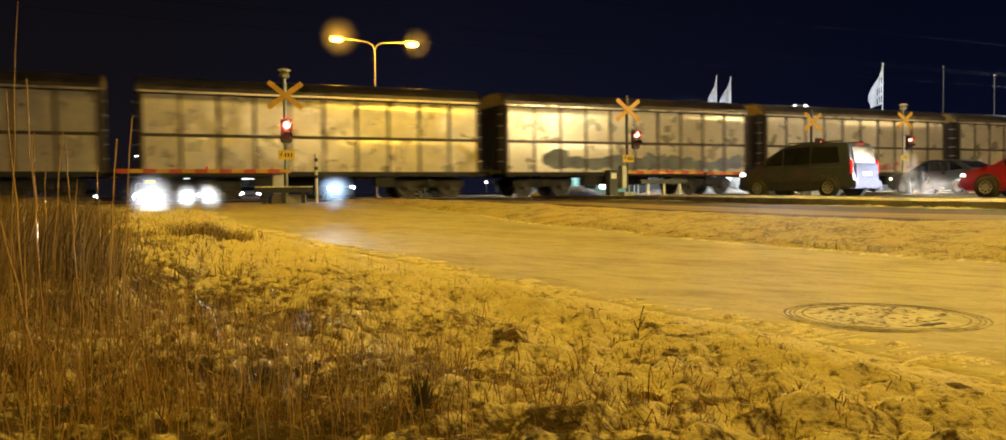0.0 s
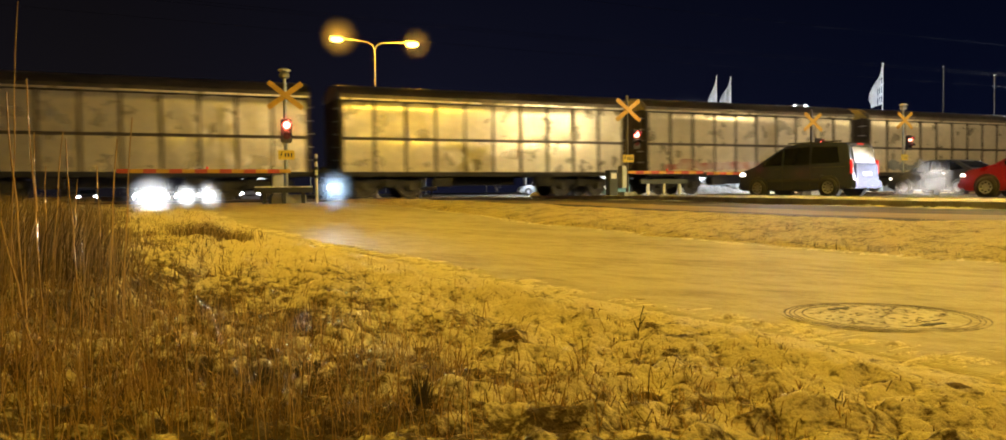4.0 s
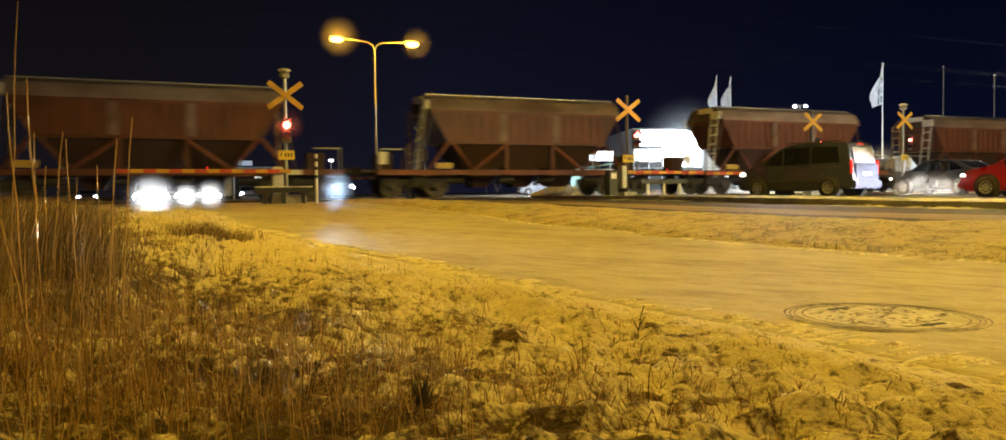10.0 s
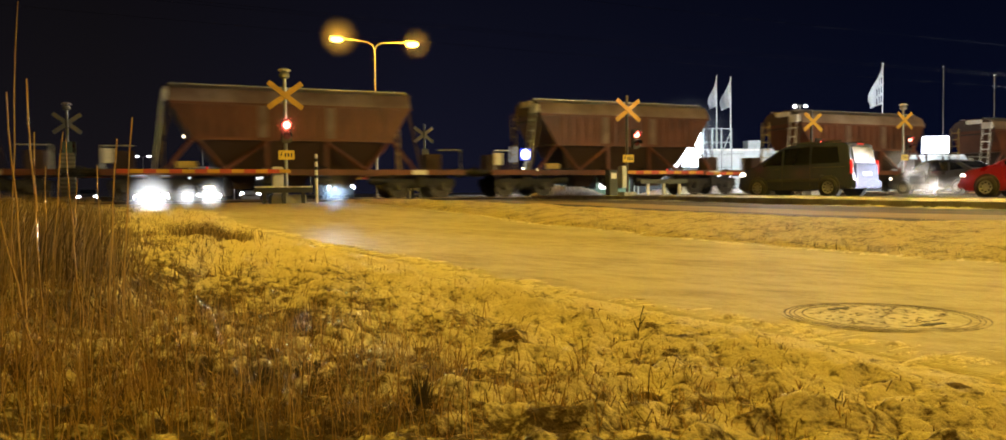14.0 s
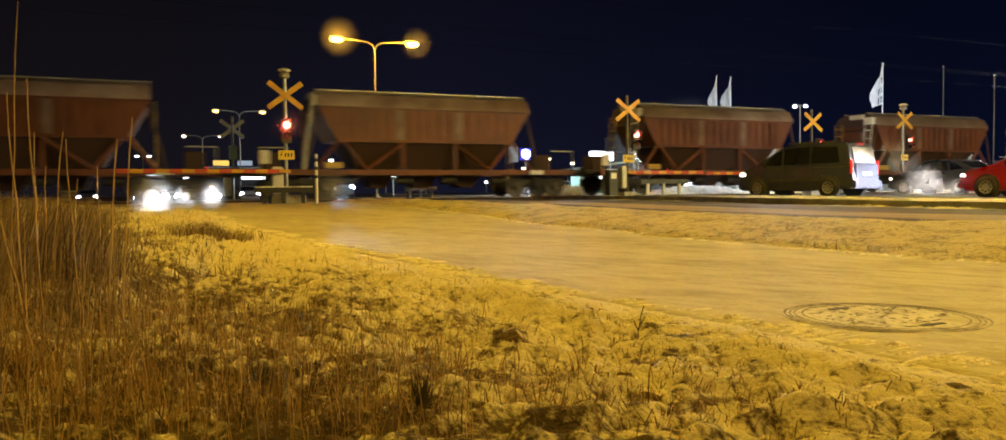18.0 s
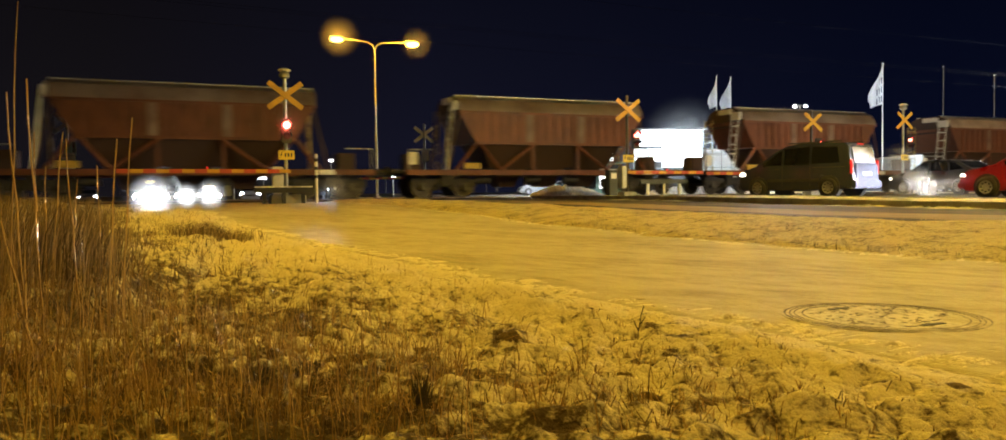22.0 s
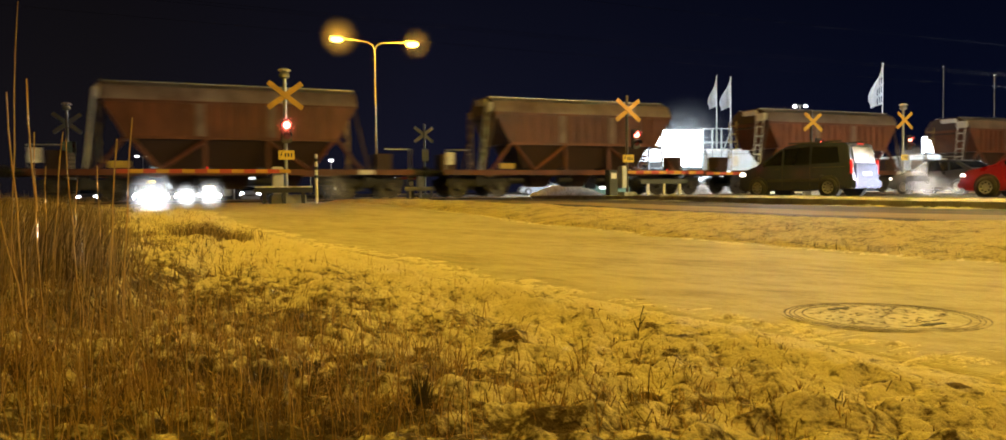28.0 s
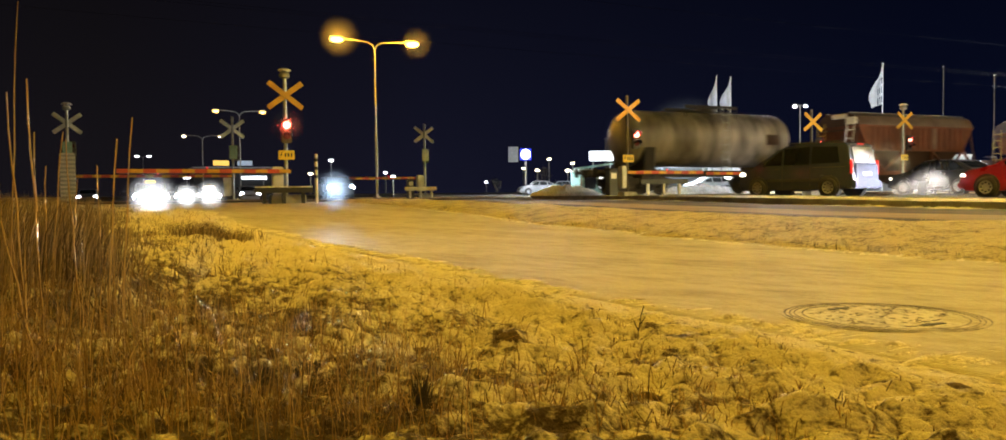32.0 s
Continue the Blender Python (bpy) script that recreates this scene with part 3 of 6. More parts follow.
def box_wagon():
    t = thing("box_wagon", at(0, 1.45, RAIL), "pale panelled sliding-wall goods wagon with dark arched roof", "railway wagon", "goods train")
    h = 6.42
    part("body", box(-h, h, -1.36, 1.36, 1.0, 3.98), M_BOXFRAME, t, "dark frame of the wagon body")
    arch = [(-1.45, 3.9), (-1.43, 4.05), (-1.2, 4.3), (-0.75, 4.46), (0, 4.52), (0.75, 4.46), (1.2, 4.3), (1.43, 4.05), (1.45, 3.9)]
    part("roof", prism(bmesh.new(), arch, "x", -h - 0.05, h + 0.05), M_BOXROOF, t, "dark arched roof")
    for i in range(9):
        x = -h + 0.8 + i * 1.4
        part("roof_rib", prism(bmesh.new(), [(a * 1.008, b + 0.012) for a, b in arch], "x", x - 0.02, x + 0.02), M_BOXROOF, t)
    part("sill", box(-h, h, -1.45, -1.3, 0.86, 1.03, 0.015), M_UNDER, t)
    part("sill", box(-h, h, 1.3, 1.45, 0.86, 1.03, 0.015), M_UNDER, t)
    part("top_rail", box(-h, h, -1.455, -1.36, 3.84, 3.92, 0.01), M_BOXPANEL, t, "bright rail under the eaves")
    part("middle_rail", box(-h, h, -1.43, -1.36, 2.30, 2.38, 0.01), M_BOXFRAME, t)
    cols, w = 10, (2 * h - 0.16) / 10
    def panel_mesh(z0, z1, seed):
        """A sheet panel, dented and curved back towards its top edge."""
        bm = bmesh.new()
        nx, nz = 8, 12
        gx, gt = np.meshgrid(np.linspace(-w / 2 + 0.035, w / 2 - 0.035, nx + 1), np.linspace(0, 1, nz + 1), indexing="ij")
        dents = wave(gx, gt * (z1 - z0), seed, ((0.9, 0.004), (0.45, 0.0022)))
        back = (0.06 if z0 > 2 else 0.010) * np.clip((gt - 0.76) / 0.24, 0, 1) ** 2
        grid = [[bm.verts.new((gx[i, j], -1.406 + back[i, j] + dents[i, j], z0 + (z1 - z0) * gt[i, j])) for j in range(nz + 1)] for i in range(nx + 1)]
        for i in range(nx):
            for j in range(nz):
                bm.faces.new((grid[i][j], grid[i + 1][j], grid[i + 1][j + 1], grid[i][j + 1]))
        return mesh_of("side_panel", bm, M_BOXPANEL, 60)
    low, high = [panel_mesh(1.05, 2.28, 50 + q) for q in range(4)], [panel_mesh(2.40, 3.82, 60 + q) for q in range(4)]
    for i in range(cols):
        x = -h + 0.08 + w * (i + 0.5)
        for me in (low[(i * 3) % 4], high[(i * 3 + i // 4) % 4]):
            place(part("side_panel", me, None, t), pose(x, 0, 0))
    for i in range(cols + 1):
        x = -h + 0.08 + w * i
        part("post", box(x - 0.055, x + 0.055, -1.445, -1.36, 1.0, 3.86), M_BOXFRAME, t)
    for e in (-1, 1):
        for y in (-1.0, -0.35, 0.35, 1.0):
            part("end_post", box(min(e * h, e * (h + 0.09)), max(e * h, e * (h + 0.09)), y - 0.05, y + 0.05, 1.0, 3.95), M_BOXFRAME, t)
        for z in (1.5, 2.0, 2.5, 3.0, 3.5):
            part("ladder_rung", cyl((e * (h + 0.12), -1.3, z), (e * (h + 0.12), -0.9, z), 0.025, 6), M_WHITE, t)
        part("end_gable", prism(bmesh.new(), [(-1.3, 3.9), (-1.28, 4.02), (-0.75, 4.38), (0, 4.44), (0.75, 4.38), (1.28, 4.02), (1.3, 3.9)], "x", min(e * (h + 0.04), e * (h + 0.08)), max(e * (h + 0.04), e * (h + 0.08))), M_GABLE, t, "end gable with lamp yellow put into its colour")
    couplings(t, 7.01)
    for x in (-4.4, 4.4):
        bogie(t, x, WHEELSET)
    part("brake_gear", box(-1.6, 1.4, -0.5, 0.5, 0.5, 0.85, 0.03), M_UNDER, t)
    for x in (-2.2, 2.4):
        part("tool_box", box(x - 0.4, x + 0.4, -1.3, -0.8, 0.45, 0.85, 0.03), M_UNDER, t)
    return t


def hopper_wagon():
    t = thing("hopper_wagon", at(0, 1.45, RAIL), "red-brown bulk hopper wagon with sloping ends and rust streaks", "railway wagon", "goods train")
    top, low = 4.45, 3.72
    # upper body: upright ribbed sides with sloping ends
    bm = bmesh.new()
    pts_top = [(-top, -1.36), (top, -1.36), (top, 1.36), (-top, 1.36)]
    pts_low = [(-low, -1.36), (low, -1.36), (low, 1.36), (-low, 1.36)]
    prism(bm, pts_low, "z", 2.28, 3.55, pts_top)
    part("body", bm, M_HOP, t)
    bm = bmesh.new()
    prof = [(-1.40, 3.55), (-1.37, 3.72), (-1.15, 4.06), (-0.7, 4.24), (0.7, 4.24), (1.15, 4.06), (1.37, 3.72), (1.40, 3.55)]
    prism(bm, prof, "x", -top, top)
    part("roof", bm, M_HOPROOF, t, "paler curved roof edge")
    # dark plates put the shade of the roof ends into colour
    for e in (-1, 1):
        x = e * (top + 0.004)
        part("roof_end", prism(bmesh.new(), [(a * 0.995, b) for a, b in prof], "x", min(x, x - e * 0.06), max(x, x - e * 0.06)), M_HOPDARK, t, "dark roof end plate, shade put into its colour")
    # pale strips imitate the highlight along the roof edges
    for y in (-0.74, 0.74):
        part("roof_highlight", box(-top, top, y - 0.03, y + 0.03, 4.235, 4.285, 0.01), M_STEEL, t, "pale strip that stands for the roof edge highlight")
    part("cornice", box(-top - 0.02, top + 0.02, -1.43, -1.36, 3.48, 3.57, 0.015), M_HOP, t)
    n = 17
    for i in range(n):
        f = (i + 0.5) / n * 2 - 1
        bm = bmesh.new()
        prism(bm, [(f * low * 0.98 - 0.045, 2.30), (f * low * 0.98 + 0.045, 2.30), (f * low * 0.98 + 0.045, 3.48), (f * low * 0.98 - 0.045, 3.48)], "y", -1.41, -1.35)
        part("rib", bm, M_HOP, t)
    for x in (-1.25, 1.25):
        part("worn_strip", box(x - 0.17, x + 0.17, -1.425, -1.40, 2.32, 3.48), M_HOPPALE, t, "pale worn upright strip")
    part("waist_rail", box(-low, low, -1.43, -1.34, 2.20, 2.31, 0.015), M_HOP, t)
    # lower hopper, in the shaded brown
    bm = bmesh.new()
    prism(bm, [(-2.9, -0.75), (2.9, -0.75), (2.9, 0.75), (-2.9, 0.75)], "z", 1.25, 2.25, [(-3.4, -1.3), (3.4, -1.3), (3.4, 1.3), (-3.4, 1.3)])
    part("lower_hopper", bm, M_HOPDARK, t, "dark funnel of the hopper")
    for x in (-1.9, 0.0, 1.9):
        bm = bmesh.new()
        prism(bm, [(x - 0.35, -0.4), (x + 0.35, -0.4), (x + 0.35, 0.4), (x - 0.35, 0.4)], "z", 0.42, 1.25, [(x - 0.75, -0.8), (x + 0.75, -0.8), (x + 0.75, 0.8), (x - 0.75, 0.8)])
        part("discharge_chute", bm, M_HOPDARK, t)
    for y in (-1.40, 1.28):
        part("sill", box(-6.75, 6.75, y, y + 0.12, 0.92, 1.14, 0.02), M_HOP, t)
    part("end_platform", box(-6.75, -4.3, -1.3, 1.3, 0.95, 1.06), M_UNDER, t)
    part("end_platform", box(4.3, 6.75, -1.3, 1.3, 0.95, 1.06), M_UNDER, t)
    # bracing on the side
    for x0, x1 in ((-4.6, -3.7), (-2.6, -1.0), (2.6, 1.0), (4.6, 3.7)):
        bm = cyl((x0, -1.36, 1.12), (x1, -1.36, 2.24), 0.075, 8)
        part("brace", bm, M_HOP, t)
    for x0, x1 in ((-2.6, -3.55), (2.6, 3.55)):
        part("brace", cyl((x0, -1.36, 1.12), (x1, -1.36, 2.24), 0.075, 8), M_HOP, t)
    for x in (-1.1, 1.1):
        part("upright", box(x - 0.06, x + 0.06, -1.40, -1.30, 1.12, 2.22), M_HOP, t)
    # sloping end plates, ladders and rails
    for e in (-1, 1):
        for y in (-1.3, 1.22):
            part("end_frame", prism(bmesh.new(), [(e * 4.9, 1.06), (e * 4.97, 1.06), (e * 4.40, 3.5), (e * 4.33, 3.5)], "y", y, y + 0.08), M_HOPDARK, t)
        for z in (1.5, 1.9, 2.3, 2.7, 3.1, 3.5):
            part("ladder_rung", cyl((e * 4.62, 0.75, z), (e * 4.62, 1.25, z), 0.02, 6), M_GABLE, t)
        for y in (0.75, 1.25):
            part("ladder_rail", cyl((e * 4.62, y, 1.06), (e * 4.62, y, 3.75), 0.025, 6), M_GABLE, t)
        if e < 0:
            # bright ladder and guard at one end
            for y in (-1.28, -0.82):
                part("ladder_rail", cyl((-4.98, y, 1.06), (-4.62, y, 3.98), 0.03, 6), M_WHITE, t, "pale ladder rail")
            for z in (1.5, 1.95, 2.4, 2.85, 3.3, 3.75):
                part("ladder_rung", cyl((-4.98 + 0.1233 * (z - 1.06), -1.28, z), (-4.98 + 0.1233 * (z - 1.06), -0.82, z), 0.025, 6), M_WHITE, t)
            part("top_guard", box(-4.66, -4.50, -1.34, -0.70, 3.62, 3.98, 0.02), M_WHITE, t, "pale guard at the ladder's top")
            part("top_guard", box(-4.60, -4.40, -0.62, 0.3, 3.95, 4.18, 0.02), M_WHITE, t, "pale guard at the ladder's top")
            part("rail_panel", box(-6.62, -6.25, -1.33, -1.29, 1.35, 1.85, 0.01), M_WHITE, t, "pale panel on the hand rail")
        # the end plate is darkened too, as if in shade
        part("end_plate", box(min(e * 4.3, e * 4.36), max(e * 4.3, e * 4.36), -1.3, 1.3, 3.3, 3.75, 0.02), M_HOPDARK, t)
        part("hand_rail", cyl((e * 6.6, -1.3, 1.06), (e * 6.6, -1.3, 1.95), 0.025, 6), M_STEEL, t)
        part("hand_rail", cyl((e * 6.6, -1.3, 1.95), (e * 5.6, -1.3, 1.95), 0.025, 6), M_STEEL, t)
        part("brake_box", box(min(e * 5.6, e * 6.3), max(e * 5.6, e * 6.3), 0.2, 1.0, 1.06, 1.85, 0.03), M_HOPDARK, t)
    part("plate", box(-4.25, -3.55, -1.43, -1.40, 1.18, 1.42), M_GABLE, t, "small ochre data plate")
    part("plate", box(4.5, 5.1, -1.43, -1.40, 0.94, 1.12), M_WHITE, t, "small white data plate")
    couplings(t, 7.36)
    for x in (-5.0, 5.0):
        bogie(t, x, WHEELSET)
    for x in (-3.3, -0.95, 0.95, 3.2):
        part("air_tank", cyl((x - 0.35, -0.9, 0.72), (x + 0.35, -0.9, 0.72), 0.17, 12), M_UNDER, t)
    return t


def tank_wagon():
    t = thing("tank_wagon", at(0, 1.45, RAIL), "dirty grey railway tank wagon with stained barrel", "railway wagon", "goods train")
    m = Matrix.Rotation(radians(90), 4, "Y")
    r, zc = 1.33, 2.66
    prof = [(0.01, -4.95), (0.5, -4.91), (0.9, -4.78), (1.18, -4.58), (1.30, -4.35), (r, -4.15), (r, 4.15), (1.30, 4.35), (1.18, 4.58), (0.9, 4.78), (0.5, 4.91), (0.01, 4.95)]
    part("barrel", lathe(bmesh.new(), prof, 48, Matrix.Translation((0, 0, zc)) @ m), M_TANK, t)
    for x in (-4.1, -2.4, 0.0, 2.4, 4.1):
        part("band", lathe(bmesh.new(), [(r + 0.001, -0.05), (r + 0.018, -0.05), (r + 0.018, 0.05), (r + 0.001, 0.05)], 48, Matrix.Translation((x, 0, zc)) @ m), M_TANK, t)
    part("dome", cyl((0.3, 0, 3.85), (0.3, 0, 4.2), 0.55, 20), M_TANK, t)
    part("walkway", box(-1.6, 1.6, -0.55, 0.55, 3.98, 4.03), M_UNDER, t)
    for x in (-1.5, 0.0, 1.5):
        for y in (-0.8, 0.8):
            part("rail_post", cyl((x, y, 3.7), (x, y, 4.28), 0.025, 6), M_UNDER, t)
    for y in (-0.8, 0.8):
        part("walkway_rail", box(-1.55, 1.55, y - 0.02, y + 0.02, 4.12, 4.28), M_UNDER, t)
    for x in (-3.9, 3.9):
        bm = bmesh.new()
        prism(bm, [(-1.3, 1.14), (1.3, 1.14), (1.35, 2.2), (0.9, 1.6), (0, 1.38), (-0.9, 1.6), (-1.35, 2.2)], "x", x - 0.3, x + 0.3)
        part("saddle", bm, M_UNDER, t)
    part("sill", box(-6.0, 6.0, -0.32, 0.32, 0.85, 1.16, 0.02), M_UNDER, t)
    for e in (-1, 1):
        part("headstock", box(min(e * 5.8, e * 6.0), max(e * 5.8, e * 6.0), -1.3, 1.3, 0.85, 1.2, 0.02), M_UNDER, t)
        part("end_platform", box(min(e * 5.0, e * 6.0), max(e * 5.0, e * 6.0), -1.35, 1.35, 1.16, 1.22), M_UNDER, t)
    for z in np.arange(1.3, 4.1, 0.35):
        part("ladder_rung", cyl((0.1, -1.5, float(z)), (0.5, -1.5, float(z)), 0.02, 6), M_STEEL, t)
    for x in (0.1, 0.5):
        part("ladder_rail", cyl((x, -1.5, 1.1), (x, -1.5, 4.1), 0.025, 6), M_STEEL, t)
    part("warning_plate", box(3.0, 3.7, -1.40, -1.32, 2.4, 2.9), M_HOPDARK, t, "dark red plate")
    couplings(t, 6.6)
    for x in (-3.95, 3.95):
        bogie(t, x, WHEELSET)
    return t


BOXES, HOPPERS, TANKS = 10, 20, 1
first_box, first_hopper, the_tank = box_wagon(), hopper_wagon(), tank_wagon()
# places along the track at 9.5 s
TRAIN = []
for k in range(BOXES):
    w = first_box if k == 0 else copy_thing(first_box, at(0, 1.45, RAIL))
    TRAIN.append((w, 47.5 + 6.42 + 14.02 * k))
for k in range(HOPPERS):
    w = first_hopper if k == 0 else copy_thing(first_hopper, at(0, 1.45, RAIL))
    TRAIN.append((w, 43.65 - 4.45 - 14.73 * k))
TRAIN.append((the_tank, 43.65 - 4.45 - 14.73 * (HOPPERS - 1) - 13.6))

# spray paint on some wagon sides
def spray(parent, seed, x0, x1, z0, z1, material, label):
    rng = random.Random(seed)
    x = x0
    while x < x1:
        w, top = rng.uniform(0.7, 1.3), rng.uniform(z0 + 0.45 * (z1 - z0), z1)
        k = 14
        pts = []
        for i in range(k):
            a = 2 * math.pi * i / k
            rr = rng.uniform(0.75, 1.1)
            pts.append((x + w / 2 + rr * w * 0.62 * math.cos(a), (z0 + top) / 2 + rr * (top - z0) / 2 * math.sin(a)))
        part("spray_paint", prism(bmesh.new(), pts, "y", -1.424 - 0.003 * rng.random(), -1.40), material, parent, label)
        x += w * 0.85


for k, seed, x0, x1, z1, m_, lab in ((6, 2, -4.6, 5.6, 2.1, M_GRAF_BLUE, "faded blue-grey spray paint"), (7, 3, -4.9, 0.2, 2.0, M_GRAF_BLUE, "faded blue-grey spray paint"), (7, 9, 0.8, 5.4, 1.7, M_GRAF_RED, "faded red spray paint"),
                            (3, 4, -5.4, 4.6, 1.75, M_GRAF_RED, "faded red spray paint"), (4, 8, -5.0, -0.5, 1.8, M_GRAF_BLUE, "faded blue-grey spray paint")):
    spray(TRAIN[k][0], seed, x0, x1, 1.12, z1, m_, lab)
# ---- crossing signals and barriers ----
def saltire(parent, z, y, material, facing):
    for a in (37, -37):
        bm = box(-0.63, 0.63, -0.015, 0.015, -0.08, 0.08, 0.013)
        bmesh.ops.transform(bm, matrix=Matrix.Rotation(radians(a), 4, "Y"), verts=bm.verts[:])
        arm = place(part("cross_arm", bm, material, parent), pose(0, y - (0.02 if a > 0 else -0.015), z))


def boom(parent, x0, x1, z, y):
    """A striped barrier arm from x0 to x1."""
    d = 1 if x1 > x0 else -1
    b = part("barrier_arm", box(min(x0, x1), max(x0, x1), y - 0.03, y + 0.03, z - 0.055, z + 0.055, 0.012), M_YELLOW, parent, "yellow and red striped barrier arm")
    n = max(3, int(abs(x1 - x0) / 0.33))
    for i in range(n):
        if i % 2:
            a, c = x0 + (x1 - x0) * i / n, x0 + (x1 - x0) * (i + 1) / n
            part("stripe", box(min(a, c), max(a, c), y - 0.034, y + 0.034, z - 0.059, z + 0.059), M_RED, b, "red stripe")
    part("arm_lamp", cyl(((x0 + x1) / 2, y - 0.05, z + 0.06), ((x0 + x1) / 2, y - 0.05, z + 0.13), 0.035, 10), M_TAIL, b, "small red lamp on the arm")


def light_head(parent, z, x, lit, y):
    h = part("signal_head", box(x - 0.16, x + 0.16, y - 0.09, y + 0.05, z - 0.38, z + 0.34, 0.03), M_BLACK, parent, "black signal head")
    for dz, m in ((0.15, M_SIGNALRED if lit else M_LENSDARK), (-0.17, M_LENSDARK)):
        part("lens", cyl((x, y - 0.115, z + dz), (x, y - 0.09, z + dz), 0.105, 20), m, h, "lit red lens" if m is M_SIGNALRED else "unlit dark lens")
        bm = bmesh.new()
        k = 12
        a0 = [(0.125 * math.cos(math.pi * i / k), 0.125 * math.sin(math.pi * i / k)) for i in range(k + 1)]
        v0 = [bm.verts.new((x + a, y - 0.09, z + dz + b)) for a, b in a0]
        v1 = [bm.verts.new((x + a * 1.05, y - 0.28, z + dz + b * 1.05)) for a, b in a0]
        for i in range(k):
            bm.faces.new((v0[i], v0[i + 1], v1[i + 1], v1[i]))
        bmesh.ops.solidify(bm, geom=bm.faces[:], thickness=0.006)
        part("hood", bm, M_BLACK, h)


def signal(s, n, label, front=True, bell=True, cross_z=3.25, head_x=0.0, arm=None, lean=0.0, base=None, casing=False):
    """A crossing mast. Front: its face is towards the camera's side of the track."""
    z0 = float(level(np.array([s]), np.array([n]))[0]) if base is None else base
    t = thing("crossing_signal", at(s, n, z0), label, "railway signal", "crossing signals")
    part("footing", box(-0.28, 0.28, -0.28, 0.28, -0.2, 0.16, 0.03), M_CONC, t)
    part("mast", cyl((0, 0, 0.1), (lean, 0, cross_z + 0.55), 0.055, 14), M_MAST if front and 10 < s < 30 else M_STEEL, t)
    saltire(t, cross_z, -0.09 if front else 0.09, M_YELLOW if front else M_GREYSIGN, front)
    if bell:
        part("bell", lathe(bmesh.new(), [(0.03, 0.0), (0.10, 0.0), (0.15, 0.03), (0.16, 0.10), (0.12, 0.17), (0.05, 0.22), (0.01, 0.24)], 20, Matrix.Translation((lean, 0, cross_z + 0.52))), M_STEEL, t, "grey bell on the mast top")
        part("bell_cap", lathe(bmesh.new(), [(0.2, 0.0), (0.19, 0.03), (0.1, 0.075), (0.01, 0.09)], 20, Matrix.Translation((lean, 0, cross_z + 0.74))), M_RIDGE, t, "snow lying on the bell")
    if front:
        light_head(t, cross_z - 1.05, head_x, True, -0.14)
        p = part("number_plate", box(-0.24, 0.24, -0.1, -0.08, cross_z - 1.92, cross_z - 1.64, 0.01), M_PLATE, t, "yellow plate with dark marks")
        zp = cross_z - 1.78
        bolt = [(-0.13, 0.10), (-0.19, -0.01), (-0.155, -0.01), (-0.19, -0.10), (-0.11, 0.025), (-0.15, 0.025), (-0.10, 0.10)]
        part("mark", prism(bmesh.new(), [(a, zp + b) for a, b in bolt], "y", -0.104, -0.1), M_SIGNBLACK, p)
        for a, w in ((-0.03, 0.05), (0.06, 0.055), (0.15, 0.045)):
            part("mark", box(a - w / 2, a + w / 2, -0.104, -0.1, zp - 0.055, zp + 0.055), M_SIGNBLACK, p)
    else:
        light_head(t, cross_z - 1.05, 0.12, False, 0.26)
        part("relay_box", box(-0.17, 0.17, -0.16, -0.06, cross_z - 1.35, cross_z - 0.75, 0.02), M_GREENBOX if s < 8 else M_CABINET, t, "weathered relay box on the mast")
    if casing:
        c = part("casing", box(-0.27, 0.27, -0.34, -0.17, 0.15, 2.05, 0.03), M_CABINET, t, "tall pale equipment casing")
        for i in range(11):
            part("rib", box(-0.285, 0.285, -0.352, -0.338, 0.25 + i * 0.165, 0.33 + i * 0.165), M_STEEL, c)
    if arm:
        x1, z, y = arm
        part("machine", box(-0.28 if x1 > 0 else -0.42, -0.08 if x1 > 0 else -0.09, -0.12, 0.2, 0.3, 1.12, 0.03), M_CABINET, t, "grey barrier machine")
        boom(t, -0.1 if x1 > 0 else 0.1, x1, z, y)
    return t


signal(4.75, -5.95, "crossing mast with yellow cross, red lamp and barrier on snow", arm=(-4.6, 0.98, -0.2), base=0.18)
signal(17.15, -5.48, "crossing mast with yellow cross and red lamp on traffic island", bell=False, cross_z=3.17, head_x=0.27, arm=(3.3, 0.88, -0.2), base=0.27)
signal(27.78, -3.9, "crossing mast with yellow cross and red lamp behind grey van", bell=False, cross_z=3.22, head_x=0.24, arm=(-5.9, 0.95, -0.2), base=0.2)
signal(34.3, -3.25, "crossing mast with yellow cross behind the black car", cross_z=3.52, head_x=0.2, base=0.2)
signal(-1.94, 5.58, "grey back of a crossing mast among tall dry grass", False, cross_z=3.25, base=0.15, casing=True)
signal(4.45, 6.9, "grey back of a crossing mast beyond the track", False, bell=False, cross_z=3.3, arm=(-6.3, 1.2, 0.15), base=0.12)
signal(13.95, 8.43, "grey back of a crossing mast with striped barrier", False, bell=False, cross_z=3.2, arm=(-3.9, 0.98, 0.15), base=0.26)


def guard_rail(s0, s1, n, z, h, material, label, posts, posts_white=False):
    t = thing("guard_rail", at(s0, n, z), label, "guard rail", "guard rails")
    L = s1 - s0
    part("beam", box(0, L, -0.05, 0.05, h - 0.16, h, 0.02), M_DARKBOX if posts_white else material, t)
    if not posts_white:
        part("snow_cap", box(0, L, -0.06, 0.06, h, h + 0.035, 0.015), M_RIDGE, t, "snow lying on the rail")
    for i in range(posts):
        x = L * (i + 0.5) / posts
        part("post", box(x - 0.05, x + 0.05, -0.02, 0.06, -0.2, h - 0.02), M_WHITE if posts_white else material, t)


guard_rail(3.7, 5.35, -6.9, 0.17, 0.50, M_BLACK, "low dark guard rail beside the crossing mast", 3)
